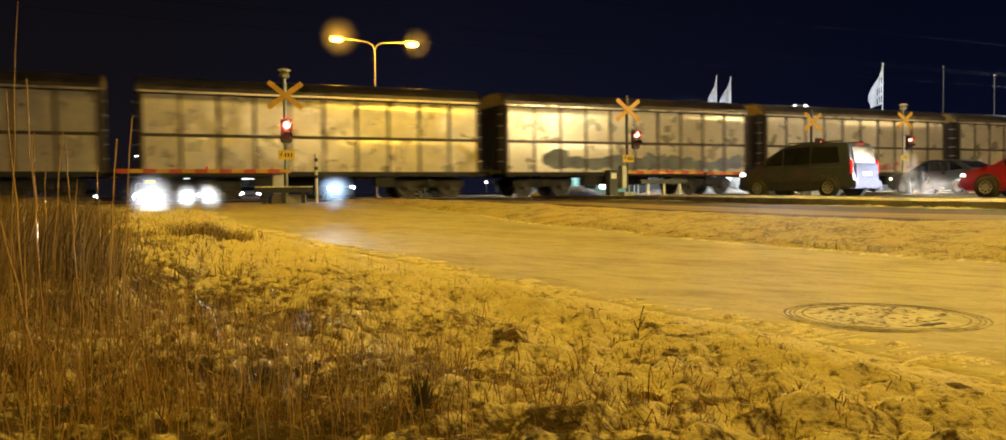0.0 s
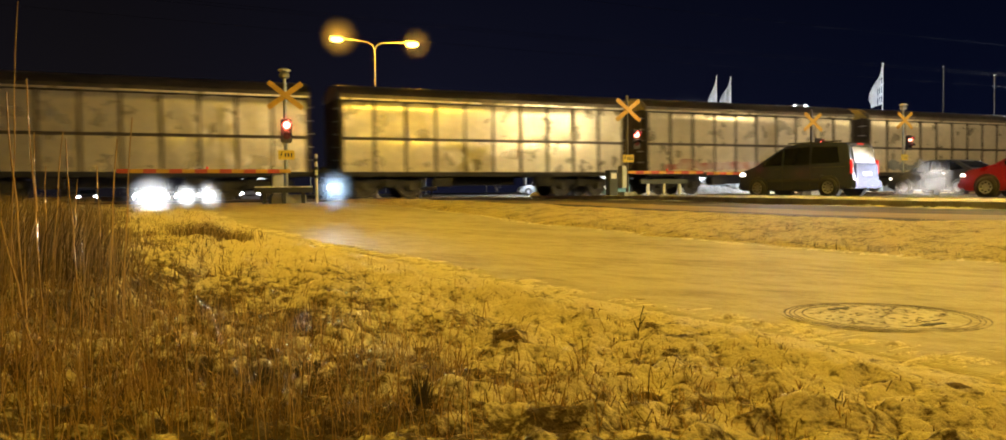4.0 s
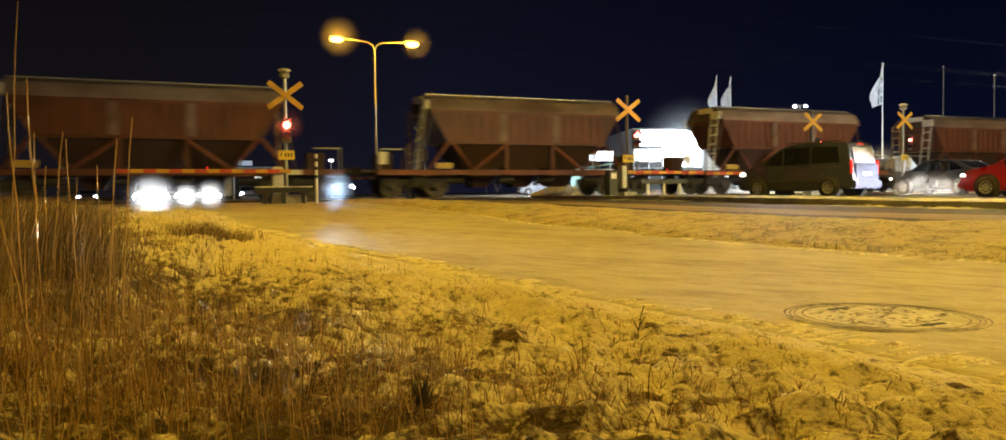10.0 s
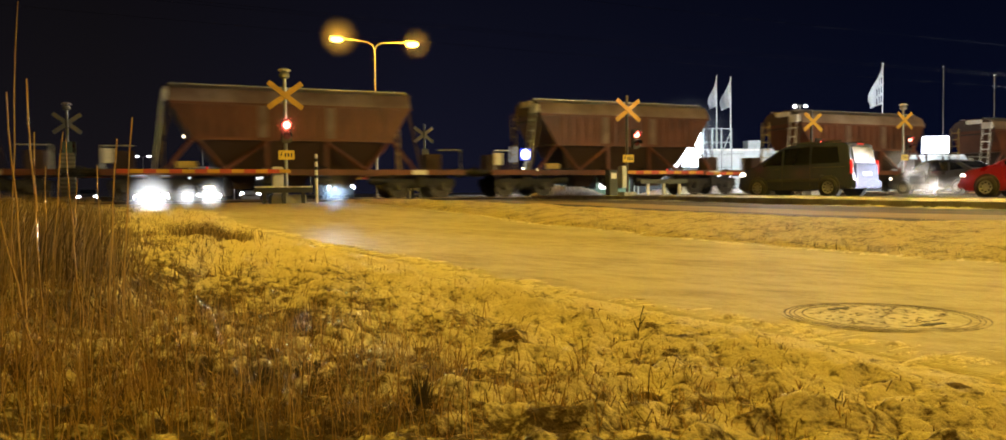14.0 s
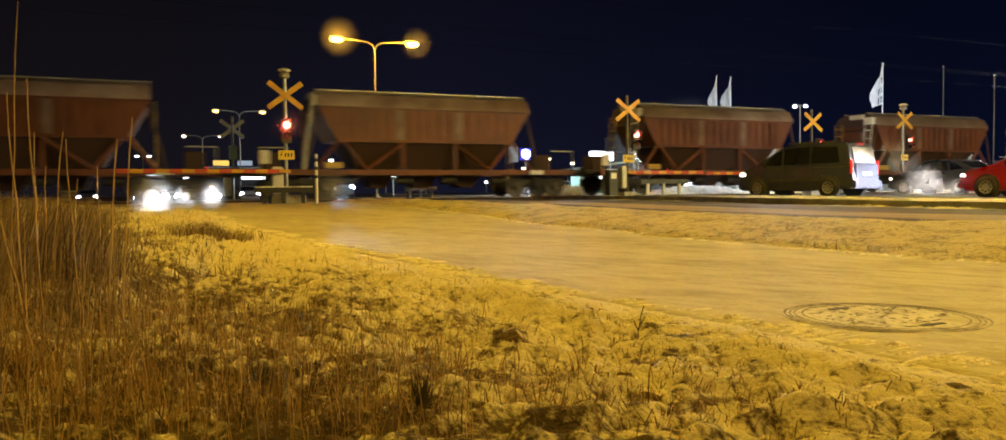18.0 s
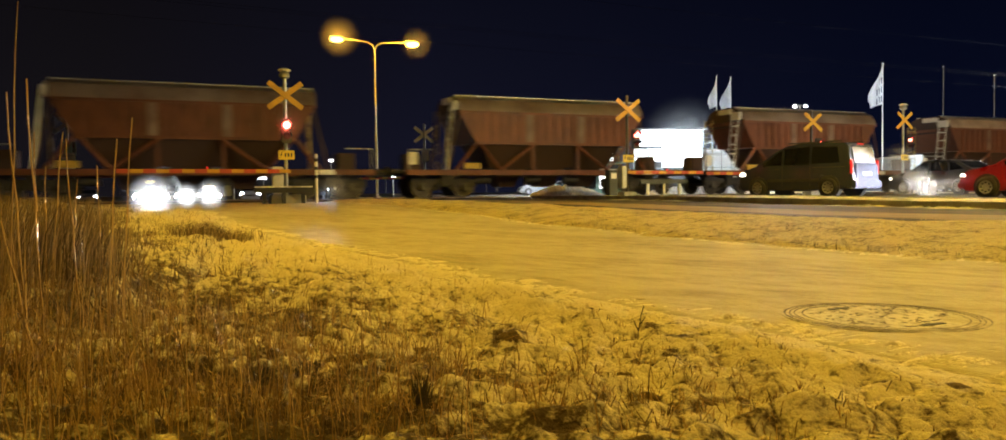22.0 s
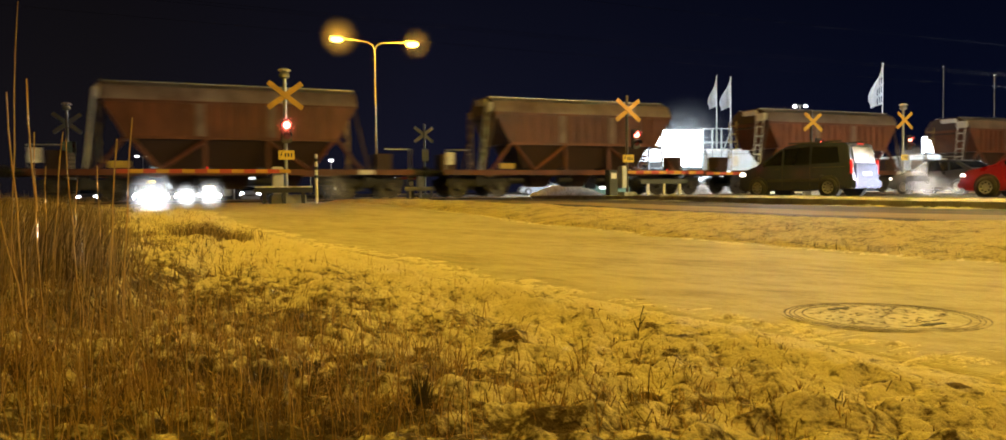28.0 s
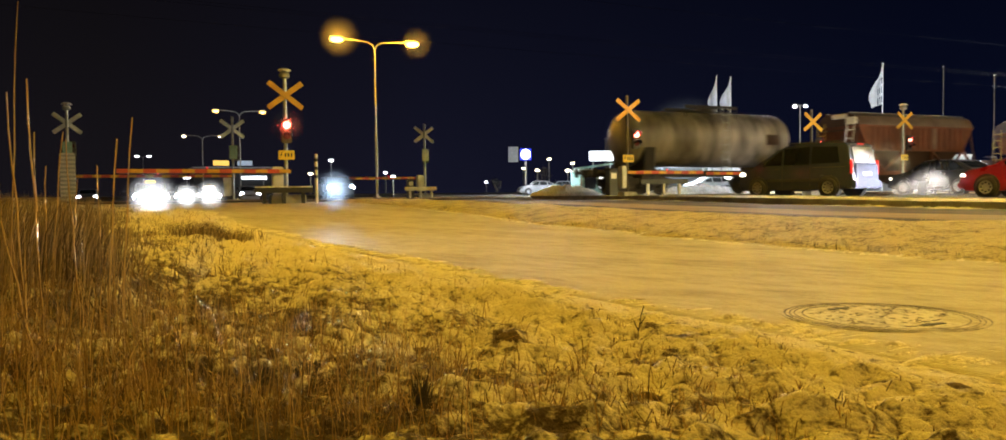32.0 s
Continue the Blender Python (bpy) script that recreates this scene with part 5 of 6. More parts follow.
def showroom():
    t = thing("showroom", pose(16.6, 76.0, 0.0, 0, 0, 4), "car showroom with blazing white windows behind dark framing", "building")
    part("wall", box(-4.1, 2.6, 0.3, 14, 0, 6.3), M_DARKWALL, t)
    part("roof", box(-4.2, 2.7, 0.2, 14.2, 6.3, 6.42, 0.03), M_DARKWALL, t)
    for z0, z1 in ((2.75, 4.55), (4.72, 6.2)):
        w = part("window", box(-1.25, 2.45, 0.16, 0.28, z0, z1), M_SCREEN, t, "brightly lit window")
        part("window_frame", box(-1.31, 2.51, 0.2, 0.3, z0 - 0.08, z0), M_STEEL, w)
        for x in (-0.02, 1.22):
            part("glazing_bar", box(x - 0.03, x + 0.03, 0.13, 0.16, z0, z1), M_STEEL, w)
    for x0, x1 in ((-3.95, -2.75), (-2.55, -1.5)):
        for z0, z1 in ((3.3, 4.4), (4.75, 5.4), (5.5, 6.2)):
            w = part("window", box(x0, x1, 0.16, 0.28, z0, z1), M_SCREEN, t, "brightly lit window")
            part("window_frame", box(x0 - 0.06, x1 + 0.06, 0.2, 0.3, z0 - 0.08, z0), M_STEEL, w)
    for z in (2.6, 3.8, 5.0, 6.3):
        part("balcony_rail", box(-4.1, -1.3, 0.02, 0.08, z, z + 0.06), M_STEEL, t)
        part("balcony_rail", box(2.6, 5.4, 0.02, 0.08, z, z + 0.06), M_STEEL, t)
    for x in (-4.1, -2.65, -1.38, 2.6, 3.5, 4.4, 5.4):
        part("steel_post", box(x - 0.05, x + 0.05, 0.0, 0.1, 0, 6.4), M_STEEL, t)
    part("brace", cyl((4.4, 0.05, 3.8), (5.4, 0.05, 6.3), 0.04, 8), M_STEEL, t)
    # low white hall beside it
    h = thing("hall", pose(24.6, 79.5, 0.0, 0, 0, 2), "low white clad hall lit from the yard", "building")
    part("wall", box(-4.2, 4.2, 0, 14, 0, 4.35), M_FACADE, h)
    part("roof", box(-4.35, 4.35, -0.15, 14.2, 4.35, 4.55, 0.03), M_RIDGE, h, "flat roof edge under snow")
    part("roof_unit", box(0.6, 1.9, 2.0, 3.6, 4.55, 5.5, 0.04), M_CABINET, h, "grey roof ventilation unit")
    part("roof_unit", box(2.9, 3.3, 1.0, 1.4, 4.55, 4.95, 0.03), M_CABINET, h)
    for i in range(6):
        part("cladding_joint", box(-3.6 + i * 1.35, -3.57 + i * 1.35, -0.012, 0, 0, 4.3), M_CABINET, h)
    for i, x in enumerate((-3.2, -0.6, 2.0)):
        w = part("window", box(x, x + 1.4, -0.02, 0.0, 1.0, 2.4), M_SIGNWHITE if i != 1 else M_GLASS, h, "lit window" if i != 1 else "dark window")
        part("window_frame", box(x - 0.06, x + 1.46, -0.03, -0.0, 2.4, 2.47), M_CABINET, w)
    # another hall with a lit sign
    k = thing("hall", pose(43.5, 80.0, 0.0, 0, 0, 0), "low pale hall behind the crossing", "building")
    part("wall", box(-2.6, 3.6, 0, 12, 0, 3.6), M_FACADE, k)
    part("roof", box(-2.7, 3.7, -0.1, 12.1, 3.6, 3.78, 0.03), M_RIDGE, k, "flat roof edge under snow")
    for x in (-2.0, -0.4, 1.2):
        part("window", box(x, x + 1.1, -0.02, 0.0, 1.2, 2.6), M_SIGNWHITE, k, "lit window")
    g = thing("lit_sign", pose(42.6, 78.5, 0.0), "blank white glowing sign box on two legs", "sign")
    part("sign_box", box(-1.2, 1.3, -0.2, 0.2, 3.9, 5.5, 0.05), M_SCREEN, g)
    for x in (-0.8, 0.9):
        part("leg", cyl((x, 0.0, 0), (x, 0.0, 3.9), 0.08, 10), M_STEEL, g)


showroom()


def forecourt():
    t = thing("forecourt_shop", pose(9.2, 70.0, 0.0, 0, 0, 3), "small teal forecourt shop with sloping canopy and lit sign", "building")
    part("wall", box(-2.4, 2.0, 0, 6, 0, 2.3), M_GREENBOX, t)
    part("roof", box(-2.5, 2.1, -0.1, 6.1, 2.3, 2.42, 0.02), M_RIDGE, t, "flat roof edge under snow")
    part("canopy", prism(bmesh.new(), [(-3.0, 2.35), (2.6, 3.05), (2.6, 3.2), (-3.0, 2.5)], "y", -2.4, -0.2), M_GREENBOX, t, "sloping teal canopy")
    for x in (-2.6, 2.3):
        part("canopy_post", cyl((x, -2.0, 0), (x, -2.0, 2.45 if x < 0 else 3.0), 0.07, 10), M_STEEL, t)
    part("lit_sign", box(-1.6, 0.5, -0.4, -0.15, 3.15, 3.95, 0.03), M_SIGNWHITE, t, "glowing white sign box")
    for x in (-1.3, 0.2):
        part("sign_leg", cyl((x, -0.27, 2.4), (x, -0.27, 3.15), 0.05, 8), M_STEEL, t)
    for x0, x1, m in ((-2.0, -1.0, M_GLASS), (-0.7, 0.1, M_SIGNWHITE), (0.5, 1.6, M_GLASS)):
        w = part("window", box(x0, x1, -0.03, 0.0, 0.7, 1.9), m, t, "shop window")
        part("window_frame", box(x0 - 0.05, x1 + 0.05, -0.04, 0.0, 1.9, 1.96), M_STEEL, w)


forecourt()
# added point lamp before the showroom, lights its glow disc
lamp("window_glow_lamp", (16.9, 74.6, 4.6), 2200, (0.75, 0.88, 1.0), 0.8)
# added fill lamps without fixtures, they brighten hall, flags and snow
lamp("yard_fill_lamp", (4.0, 74.0, 7.0), 14000, (0.85, 0.93, 1.0), 0.4)
lamp("yard_fill_lamp", (22.0, 61.0, 9.0), 11000, (0.8, 0.9, 1.0), 0.4)
lamp("yard_fill_lamp", (42.0, 63.0, 9.0), 8000, (0.8, 0.9, 1.0), 0.4)


def yard_lamp(x, y, h, material, label, r=0.22, wide=0.0):
    t = thing("yard_lamp", pose(x, y, -0.2), label, "lamp post", "far lamps")
    part("pole", cyl((0, 0, -0.3), (0, 0, h), 0.07, 10, 0.05), M_POLE, t)
    if wide:
        part("crossbar", box(-wide, wide, -0.05, 0.05, h - 0.05, h + 0.05), M_POLE, t)
    for x_ in ((-wide, wide) if wide else (0,)):
        part("lamp_head", box(x_ - r * 1.3, x_ + r * 1.3, -r, r, h, h + 0.16, 0.04), M_POLE, t)
        part("lens", box(x_ - r * 1.2, x_ + r * 1.2, -r * 0.9, r * 0.9, h - 0.2, h - 0.002, 0.05), material, t, "glowing lens")
    return t


# lamp posts of the car park and the streets behind: x, y, height of the lamp, warm or white
for x_, y_, h_, kind_ in ((20.1, 92.0, 5.1, 0), (4.6, 105.0, 3.6, 1), (6.9, 118.0, 5.6, 1), (8.2, 100.0, 3.4, 1), (11.0, 125.0, 5.2, 1), (3.4, 130.0, 4.6, 1), (9.4, 90.0, 2.8, 0),
                          (-21.5, 100.0, 5.0, 0), (-17.6, 120.0, 3.9, 0), (-11.0, 80.0, 2.4, 0), (-17.0, 150.0, 3.0, 0), (-26.5, 110.0, 3.6, 1), (-36.0, 120.0, 4.5, 1), (-2.9, 140.0, 2.6, 0)):
    yard_lamp(x_, y_, h_, (M_LED, M_WARMLED)[kind_], ("slim far lamp post with a white lamp", "slim far lamp post with a warm lamp")[kind_])
yard_lamp(33.6, 90.0, 10.1, M_LED, "slim lamp post with twin white lamps above the hall", 0.15, 0.6)


def logo_pylon():
    t = thing("pylon_sign", pose(3.5, 120.0, 0.0), "square blue sign with a white glowing disc on a post", "sign")
    part("sign_box", box(-0.85, 0.85, -0.15, 0.15, 5.3, 7.0, 0.04), M_SIGNBLUE, t)
    part("disc", cyl((0, -0.19, 6.15), (0, -0.152, 6.15), 0.74, 32), M_SIGNWHITE, t, "glowing white disc")
    part("post", box(-0.15, 0.15, -0.1, 0.1, 0, 5.2), M_STEEL, t)
    part("side_panel", box(-2.6, -1.1, -0.1, 0.1, 5.0, 7.3), M_CABINET, t, "dull side panel")


logo_pylon()


# ---- flags ----
FLAGS = []


def flag_pole(x, y, h, flag, width, drop, label, turn, printed=False):
    t = thing("flag_pole", pose(x, y, -0.1), label, "flagpole", "flagpoles")
    part("pole", cyl((0, 0, -0.2), (0, 0, h), 0.07, 10, 0.04), M_WHITE if flag else M_MAST, t)
    part("finial", lathe(bmesh.new(), [(0.01, 0.0), (0.07, 0.03), (0.07, 0.08), (0.01, 0.12)], 12, Matrix.Translation((0, 0, h))), M_WHITE, t)
    if not flag:
        return
    k = 6
    for i in range(k):
        w = width / k
        bm = bmesh.new()
        grid = []
        for q in range(9):
            row = []
            for a in (0.0, 0.5, 1.0):
                xx = -(i + a) * w * (0.22 + 0.78 * min(1.0, q / 4.5) ** 0.8) * (1.0 if q < 7 else 0.86)
                slack = 0.10 * math.sin(3.1 * (i + a) / k * 2 + q * 0.35) * (i + a) / k * 2
                droop = 0.30 * ((i + a) / k) ** 1.5 * (1.0 - 0.6 * q / 8)
                row.append(bm.verts.new((xx, slack, h - 0.15 - drop * q / 8 - droop * drop * 0.9)))
            grid.append(row)
        for q in range(8):
            for a in range(2):
                bm.faces.new((grid[q][a], grid[q][a + 1], grid[q + 1][a + 1], grid[q + 1][a]))
        bmesh.ops.solidify(bm, geom=bm.faces[:], thickness=0.012)
        s_ = part("flag_strip", bm, M_FLAG, t, "white flag cloth")
        FLAGS.append((s_, i, turn))
        if printed and i <= 2:
            for q in range(1, 4):
                bm = bmesh.new()
                zz = h - 0.15 - drop * (0.12 + 0.24 * q) - 0.3 * drop * ((i + 0.5) / k) ** 1.5
                bx(bm, -(i + 0.7) * w, -(i + 0.3) * w, -0.16, 0.16, zz - drop * 0.09, zz + drop * 0.07)
                for v in bm.verts:
                    slack = 0.10 * math.sin(3.1 * (i + 0.5) / k * 2 + q * 0.7) * (i + 0.5) / k * 2
                    v.co.y = slack + (0.03 if v.co.y > 0 else -0.03)
                part("print", bm, M_FLAGPRINT, s_, "dark printed shape")


flag_pole(22.86, 85.0, 12.6, True, 0.9, 3.0, "white flagpole with a narrow white flag", 8)
flag_pole(24.35, 85.0, 12.5, True, 1.15, 3.0, "white flagpole with a narrow white flag", 16)
flag_pole(35.75, 75.0, 12.2, True, 1.25, 3.6, "white flagpole with a white printed flag in the wind", 10, True)
flag_pole(44.2, 80.0, 12.6, False, 0, 0, "bare grey flagpole without a flag", 0)
flag_pole(49.3, 80.0, 11.7, False, 0, 0, "bare pale flagpole without a flag", 0)


# ---- snow banks and parked cars beyond the track ----
def snow_bank(s, n, length, width, height, seed, label):
    rng = np.random.RandomState(seed)
    k, c = 40, 14
    verts, faces = [], []
    for i in range(k + 1):
        f = i / k
        env = math.sin(math.pi * f) ** 0.5
        for j in range(c + 1):
            g = j / c
            h = height * env * math.sin(math.pi * g) ** 0.7 * rng.uniform(0.75, 1.1)
            verts.append(((f - 0.5) * length, (g - 0.5) * width + rng.uniform(-0.05, 0.05), h - 0.12))
    for i in range(k):
        for j in range(c):
            a = i * (c + 1) + j
            faces.append((a, a + c + 1, a + c + 2, a + 1))
    ob = new("snow_bank", raw("snow_bank", verts, faces, M_RIDGE))
    ob.matrix_basis = at(s, n, road_z(s, n))
    return tagged(ob, label, "snow bank", "snow banks")


snow_bank(22.5, 9.0, 4.6, 1.8, 0.75, 5, "rough heap of trodden snow beyond the track")
snow_bank(34.0, 12.0, 9.0, 2.4, 0.7, 6, "long heap of ploughed snow beyond the track")
for s_, n_, mm, rz in ((39.3, 46.0, M_CARWHITE, 78), (42.5, 47.0, M_CARWHITE, 82), (46.5, 44.0, M_CARBLACK, 78), (46.0, 26.0, M_CARWHITE, 80)):
    sedan(at(s_, n_, road_z(s_, n_), rz), mm, "car parked at the far showroom yard", M_GLASS, tail=False, name="parked_car")


# ---- left distance: low shop with lit signs ----
def shop():
    t = thing("shop", at(16, 105, -0.5), "low far shop building with lit signs", "building")
    part("wall", box(-8.3, 4.3, 0, 12, 0, 5.3), M_DARKWALL, t)
    part("roof", box(-8.5, 4.5, -0.4, 12.3, 5.3, 5.55, 0.05), M_CABINET, t, "pale flat roof edge")
    for x0, x1, z0, z1, m in ((-5.3, -2.9, 5.75, 6.55, M_SIGNYELLOW), (-1.6, 0.7, 5.75, 6.55, M_SIGNDIM), (-1.0, 2.9, 3.55, 4.0, M_SIGNWHITE), (-6.8, -5.2, 1.9, 2.4, M_WARMLED)):
        part("lit_sign", box(x0, x1, -0.3, -0.1, z0, z1, 0.03), m, t, "glowing sign box")
    for x in (-7.6, -4.6, -2.2, 2.4):
        part("window", box(x, x + 1.6, -0.05, 0, 1.0, 2.6), M_GLASS, t)
    b = thing("lit_sign", at(6.7, 104, -0.5), "small white glowing sign on a post", "sign")
    part("sign_box", box(-0.5, 0.5, -0.1, 0.1, 3.6, 4.2, 0.03), M_SIGNWHITE, b)
    part("post", cyl((0, 0, 0), (0, 0, 3.6), 0.06, 8), M_POLE, b)


shop()


# ---- bare tree beyond the track ----
def bare_tree(m, height, seed, label, spread=0.55, levels=5):
    rng = random.Random(seed)
    trunk, crown = bmesh.new(), bmesh.new()
    def grow(p, d, length, r, depth, bm):
        q = p + d * length
        cy(bm, p, q, r, 6 if depth < 2 else 4, r * 0.72)
        if depth >= levels:
            return
        for _ in range(3 if depth else 5):
            axis = Vector((rng.uniform(-1, 1), rng.uniform(-1, 1), rng.uniform(-0.25, 0.75)))
            nd = (d + axis.normalized() * rng.uniform(spread, spread + 0.45)).normalized()
            grow(p + d * length * rng.uniform(0.45, 1.0), nd, length * rng.uniform(0.55, 0.8), r * 0.6, depth + 1, crown)
    grow(Vector((0, 0, -0.2)), Vector((0.02, 0, 1)), height * 0.33, height * 0.014, 0, trunk)
    t = thing("tree", m, label, "tree", "bare trees")
    part("trunk", trunk, M_BARK, t)
    part("crown", crown, M_BARK, t, "leafless crown of fine twigs")
    return t


bare_tree(pose(-0.6, 92.0, -0.1), 4.0, 4, "small leafless bush by the far yard", 0.7, 4)
bare_tree(pose(5.0, 95.0, -0.1), 6.0, 9, "small leafless tree by the far yard", 0.6, 4)
bare_tree(pose(-52.0, 72.0, -0.4), 11.0, 12, "leafless tree standing dark against the sky")
bare_tree(pose(-44.0, 62.0, -0.4), 8.0, 15, "leafless tree standing dark against the sky")
# ---- dry grass and reeds ----
def blades(name, x, y, h, w, bend, seed, material, label, turn=None):
    rng = np.random.RandomState(seed)
    k = len(x)
    z = ground_z(x, y) - 0.01
    s, n = sn(x, y)
    z = z + 0.08 * ((s > path_right(n)) & (s < 8.6))
    a = rng.uniform(0, 2 * np.pi, k)
    la = rng.uniform(0, 2 * np.pi, k) if turn is None else turn + rng.normal(0, 0.7, k)
    lean = bend * rng.uniform(0.1, 1.0, k) * h
    wx, wy = np.cos(a) * w / 2, np.sin(a) * w / 2
    lx, ly = np.cos(la) * lean, np.sin(la) * lean
    rows = []
    for f, ww in ((0.0, 1.0), (0.5, 0.8)):
        cx, cyy, cz = x + lx * f ** 2, y + ly * f ** 2, z + h * f
        rows += [(cx - wx * ww, cyy - wy * ww, cz), (cx + wx * ww, cyy + wy * ww, cz)]
    rows.append((x + lx, y + ly, z + h * (1 - 0.3 * bend)))
    verts = np.stack([np.stack(r, -1) for r in rows], 1).reshape(-1, 3)
    b = np.arange(k) * 5
    quads = np.stack([b, b + 1, b + 3, b + 2], -1).tolist()
    tris = np.stack([b + 2, b + 3, b + 4], -1).tolist()
    ob = new(name, raw(name, verts, quads + tris, material, False))
    return tagged(ob, label, "grass", kind="stuff")


def fan(rng, k, y0, y1, t0, t1):
    """Points spread evenly over the view: depth and sideways slope."""
    y = y0 * (y1 / y0) ** rng.uniform(0, 1, k)
    return y * rng.uniform(t0, t1, k), y


def left_of_path(x, y):
    s, n = sn(x, y)
    return path_left(n) - s


rng = np.random.RandomState(21)
# frosty stubble on the verge between path and road
n_ = -30 + 24 * rng.uniform(0, 1, 14000) ** 1.6
s_ = rng.uniform(5.7, 8.6, 14000)
x, y = -13.28 + 0.913 * s_ - 0.408 * n_, 27.5 + 0.408 * s_ + 0.913 * n_
keep = s_ > path_right(n_) + 0.15
x, y = x[keep], y[keep]
blades("stubble", x, y, rng.uniform(0.03, 0.11, len(x)), 0.006, 1.3, 30, M_STUBBLE, "short frosty grass stubble on the verge")
# clumps of short turf in the foreground
cx, cyy = fan(rng, 900, 1.35, 9.0, -0.72, 0.5)
reps = 46
x = np.repeat(cx, reps) + rng.normal(0, 0.035, len(cx) * reps) * np.repeat(0.6 + 0.25 * cyy, reps)
y = np.repeat(cyy, reps) + rng.normal(0, 0.05, len(cx) * reps)
d = left_of_path(x, y)
keep = (d > 0.12) & (rng.uniform(0, 1, len(x)) < np.clip(-0.12 + d * 0.5, 0.02, 1))
x, y, d = x[keep], y[keep], d[keep]
blades("turf", x, y, rng.uniform(0.012, 0.05, len(x)) * (1 + 0.5 * np.clip(d, 0, 2)), 0.0022, 1.5, 31, M_BLADE, "tufts of short dry brown grass in the snow")
# fine frost-bitten grass in the hollows between the tussocks
x, y = fan(rng, 60000, 1.2, 6.5, -0.66, 0.62)
d = left_of_path(x, y)
keep = (d > 0.1) & (lumps_at(x, y) < rng.uniform(0.25, 0.9, len(x))) & (rng.uniform(0, 1, len(x)) < np.clip(0.12 + d * 0.5, 0, 1))
x, y = x[keep], y[keep]
blades("short_grass", x, y, rng.uniform(0.008, 0.032, len(x)), 0.0028, 1.6, 41, M_BLADE, "short frost-bitten grass between snowy tussocks")
# loose longer stalks
x, y = fan(rng, 2000, 1.3, 10.0, -0.72, 0.2)
d = left_of_path(x, y)
keep = (d > 0.35) & (rng.uniform(0, 1, len(x)) < np.clip(d * 0.5, 0, 1))
x, y = x[keep], y[keep]
blades("stalks", x, y, rng.uniform(0.05, 0.17, len(x)), 0.0022, 0.9, 32, M_BLADE, "scattered dry grass stalks standing in the snow")
# tall grass on the bank
x, y = fan(rng, 16000, 2.4, 26.0, -0.80, -0.18)
edge = bank_edge(y)
keep = (x < edge + rng.normal(0, 0.18, len(x))) & (left_of_path(x, y) > 0.3) & (rng.uniform(0, 1, len(x)) < np.clip((-0.42 - x / y) / 0.1, 0.25, 1))
x, y = x[keep], y[keep]
blades("tall_grass", x, y, rng.uniform(0.1, 0.36, len(x)) * np.clip((-0.40 - x / y) / 0.12, 0.3, 1.0), 0.0045, 0.35, 33, M_TALL, "tall dry grass standing on the bank", 0.4)
# dense low thatch on the bank
x, y = fan(rng, 14000, 2.2, 16.0, -0.80, -0.24)
edge = bank_edge(y) + 0.05
keep = (x < edge + rng.normal(0, 0.25, len(x))) & (left_of_path(x, y) > 0.2) & (rng.uniform(0, 1, len(x)) < np.clip((-0.42 - x / y) / 0.1, 0.3, 1))
x, y = x[keep], y[keep]
blades("thatch", x, y, rng.uniform(0.03, 0.14, len(x)), 0.005, 1.0, 34, M_TALL, "matted dry grass on the bank")
# a ragged bush of weeds beside the path
x, y = rng.normal(-2.55, 0.15, 900), rng.normal(7.0, 0.3, 900)
keep = left_of_path(x, y) > 0.2
x, y = x[keep], y[keep]
blades("weeds", x, y, rng.uniform(0.06, 0.2, len(x)), 0.005, 0.8, 35, M_TALL, "ragged clump of grey-brown weeds")
# fine standing stalks close to the camera
x, y = fan(rng, 1900, 1.15, 2.4, -0.72, -0.02)
keep = rng.uniform(-0.72, -0.05, len(x)) > x / y - 0.08
x, y = x[keep], y[keep]
blades("stalks", x, y, rng.uniform(0.06, 0.24, len(x)), 0.0022, 0.5, 36, M_REED, "thin dry stalks in the foreground")
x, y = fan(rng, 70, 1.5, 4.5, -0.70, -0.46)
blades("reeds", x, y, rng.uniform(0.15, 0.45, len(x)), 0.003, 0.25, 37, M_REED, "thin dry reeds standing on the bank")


def reed(x, y, tip, top, r, label):
    """One tall stem with joints and a ragged tip."""
    bm = bmesh.new()
    z0 = float(ground_z(np.array([x]), np.array([y]))[0])
    k = 7
    pts = [Vector(((tip - x) * (i / k) ** 1.15, 0.004 * math.sin(i * 2.0), (top - z0) * i / k - 0.02)) for i in range(k + 1)]
    tube(bm, pts, r, 6, r * 0.6)
    return solid("reed", bm, M_REED, label, "reed", "tall reeds", m=pose(x, y, z0))


for x, y, tip, top in ((-1.145, 1.90, -1.179, 0.731), (-1.164, 2.00, -1.189, 0.777), (-1.345, 2.30, -1.350, 0.668), (-1.426, 2.50, -1.377, 0.685), (-1.177, 2.20, -1.205, 0.640), (-1.052, 2.10, -1.015, 0.631),
                       (-1.062, 2.20, -1.020, 0.697), (-1.070, 1.80, -1.138, 0.428), (-1.556, 2.70, -1.549, 0.585), (-1.464, 2.90, -1.477, 0.592), (-1.522, 2.80, -1.495, 0.543)):
    reed(x, y, tip, top, 0.0032, "tall dry pale-brown reed stem")
reed(-1.184, 1.90, -1.145, 0.945, 0.0022, "very tall thin reed stem bending inwards")



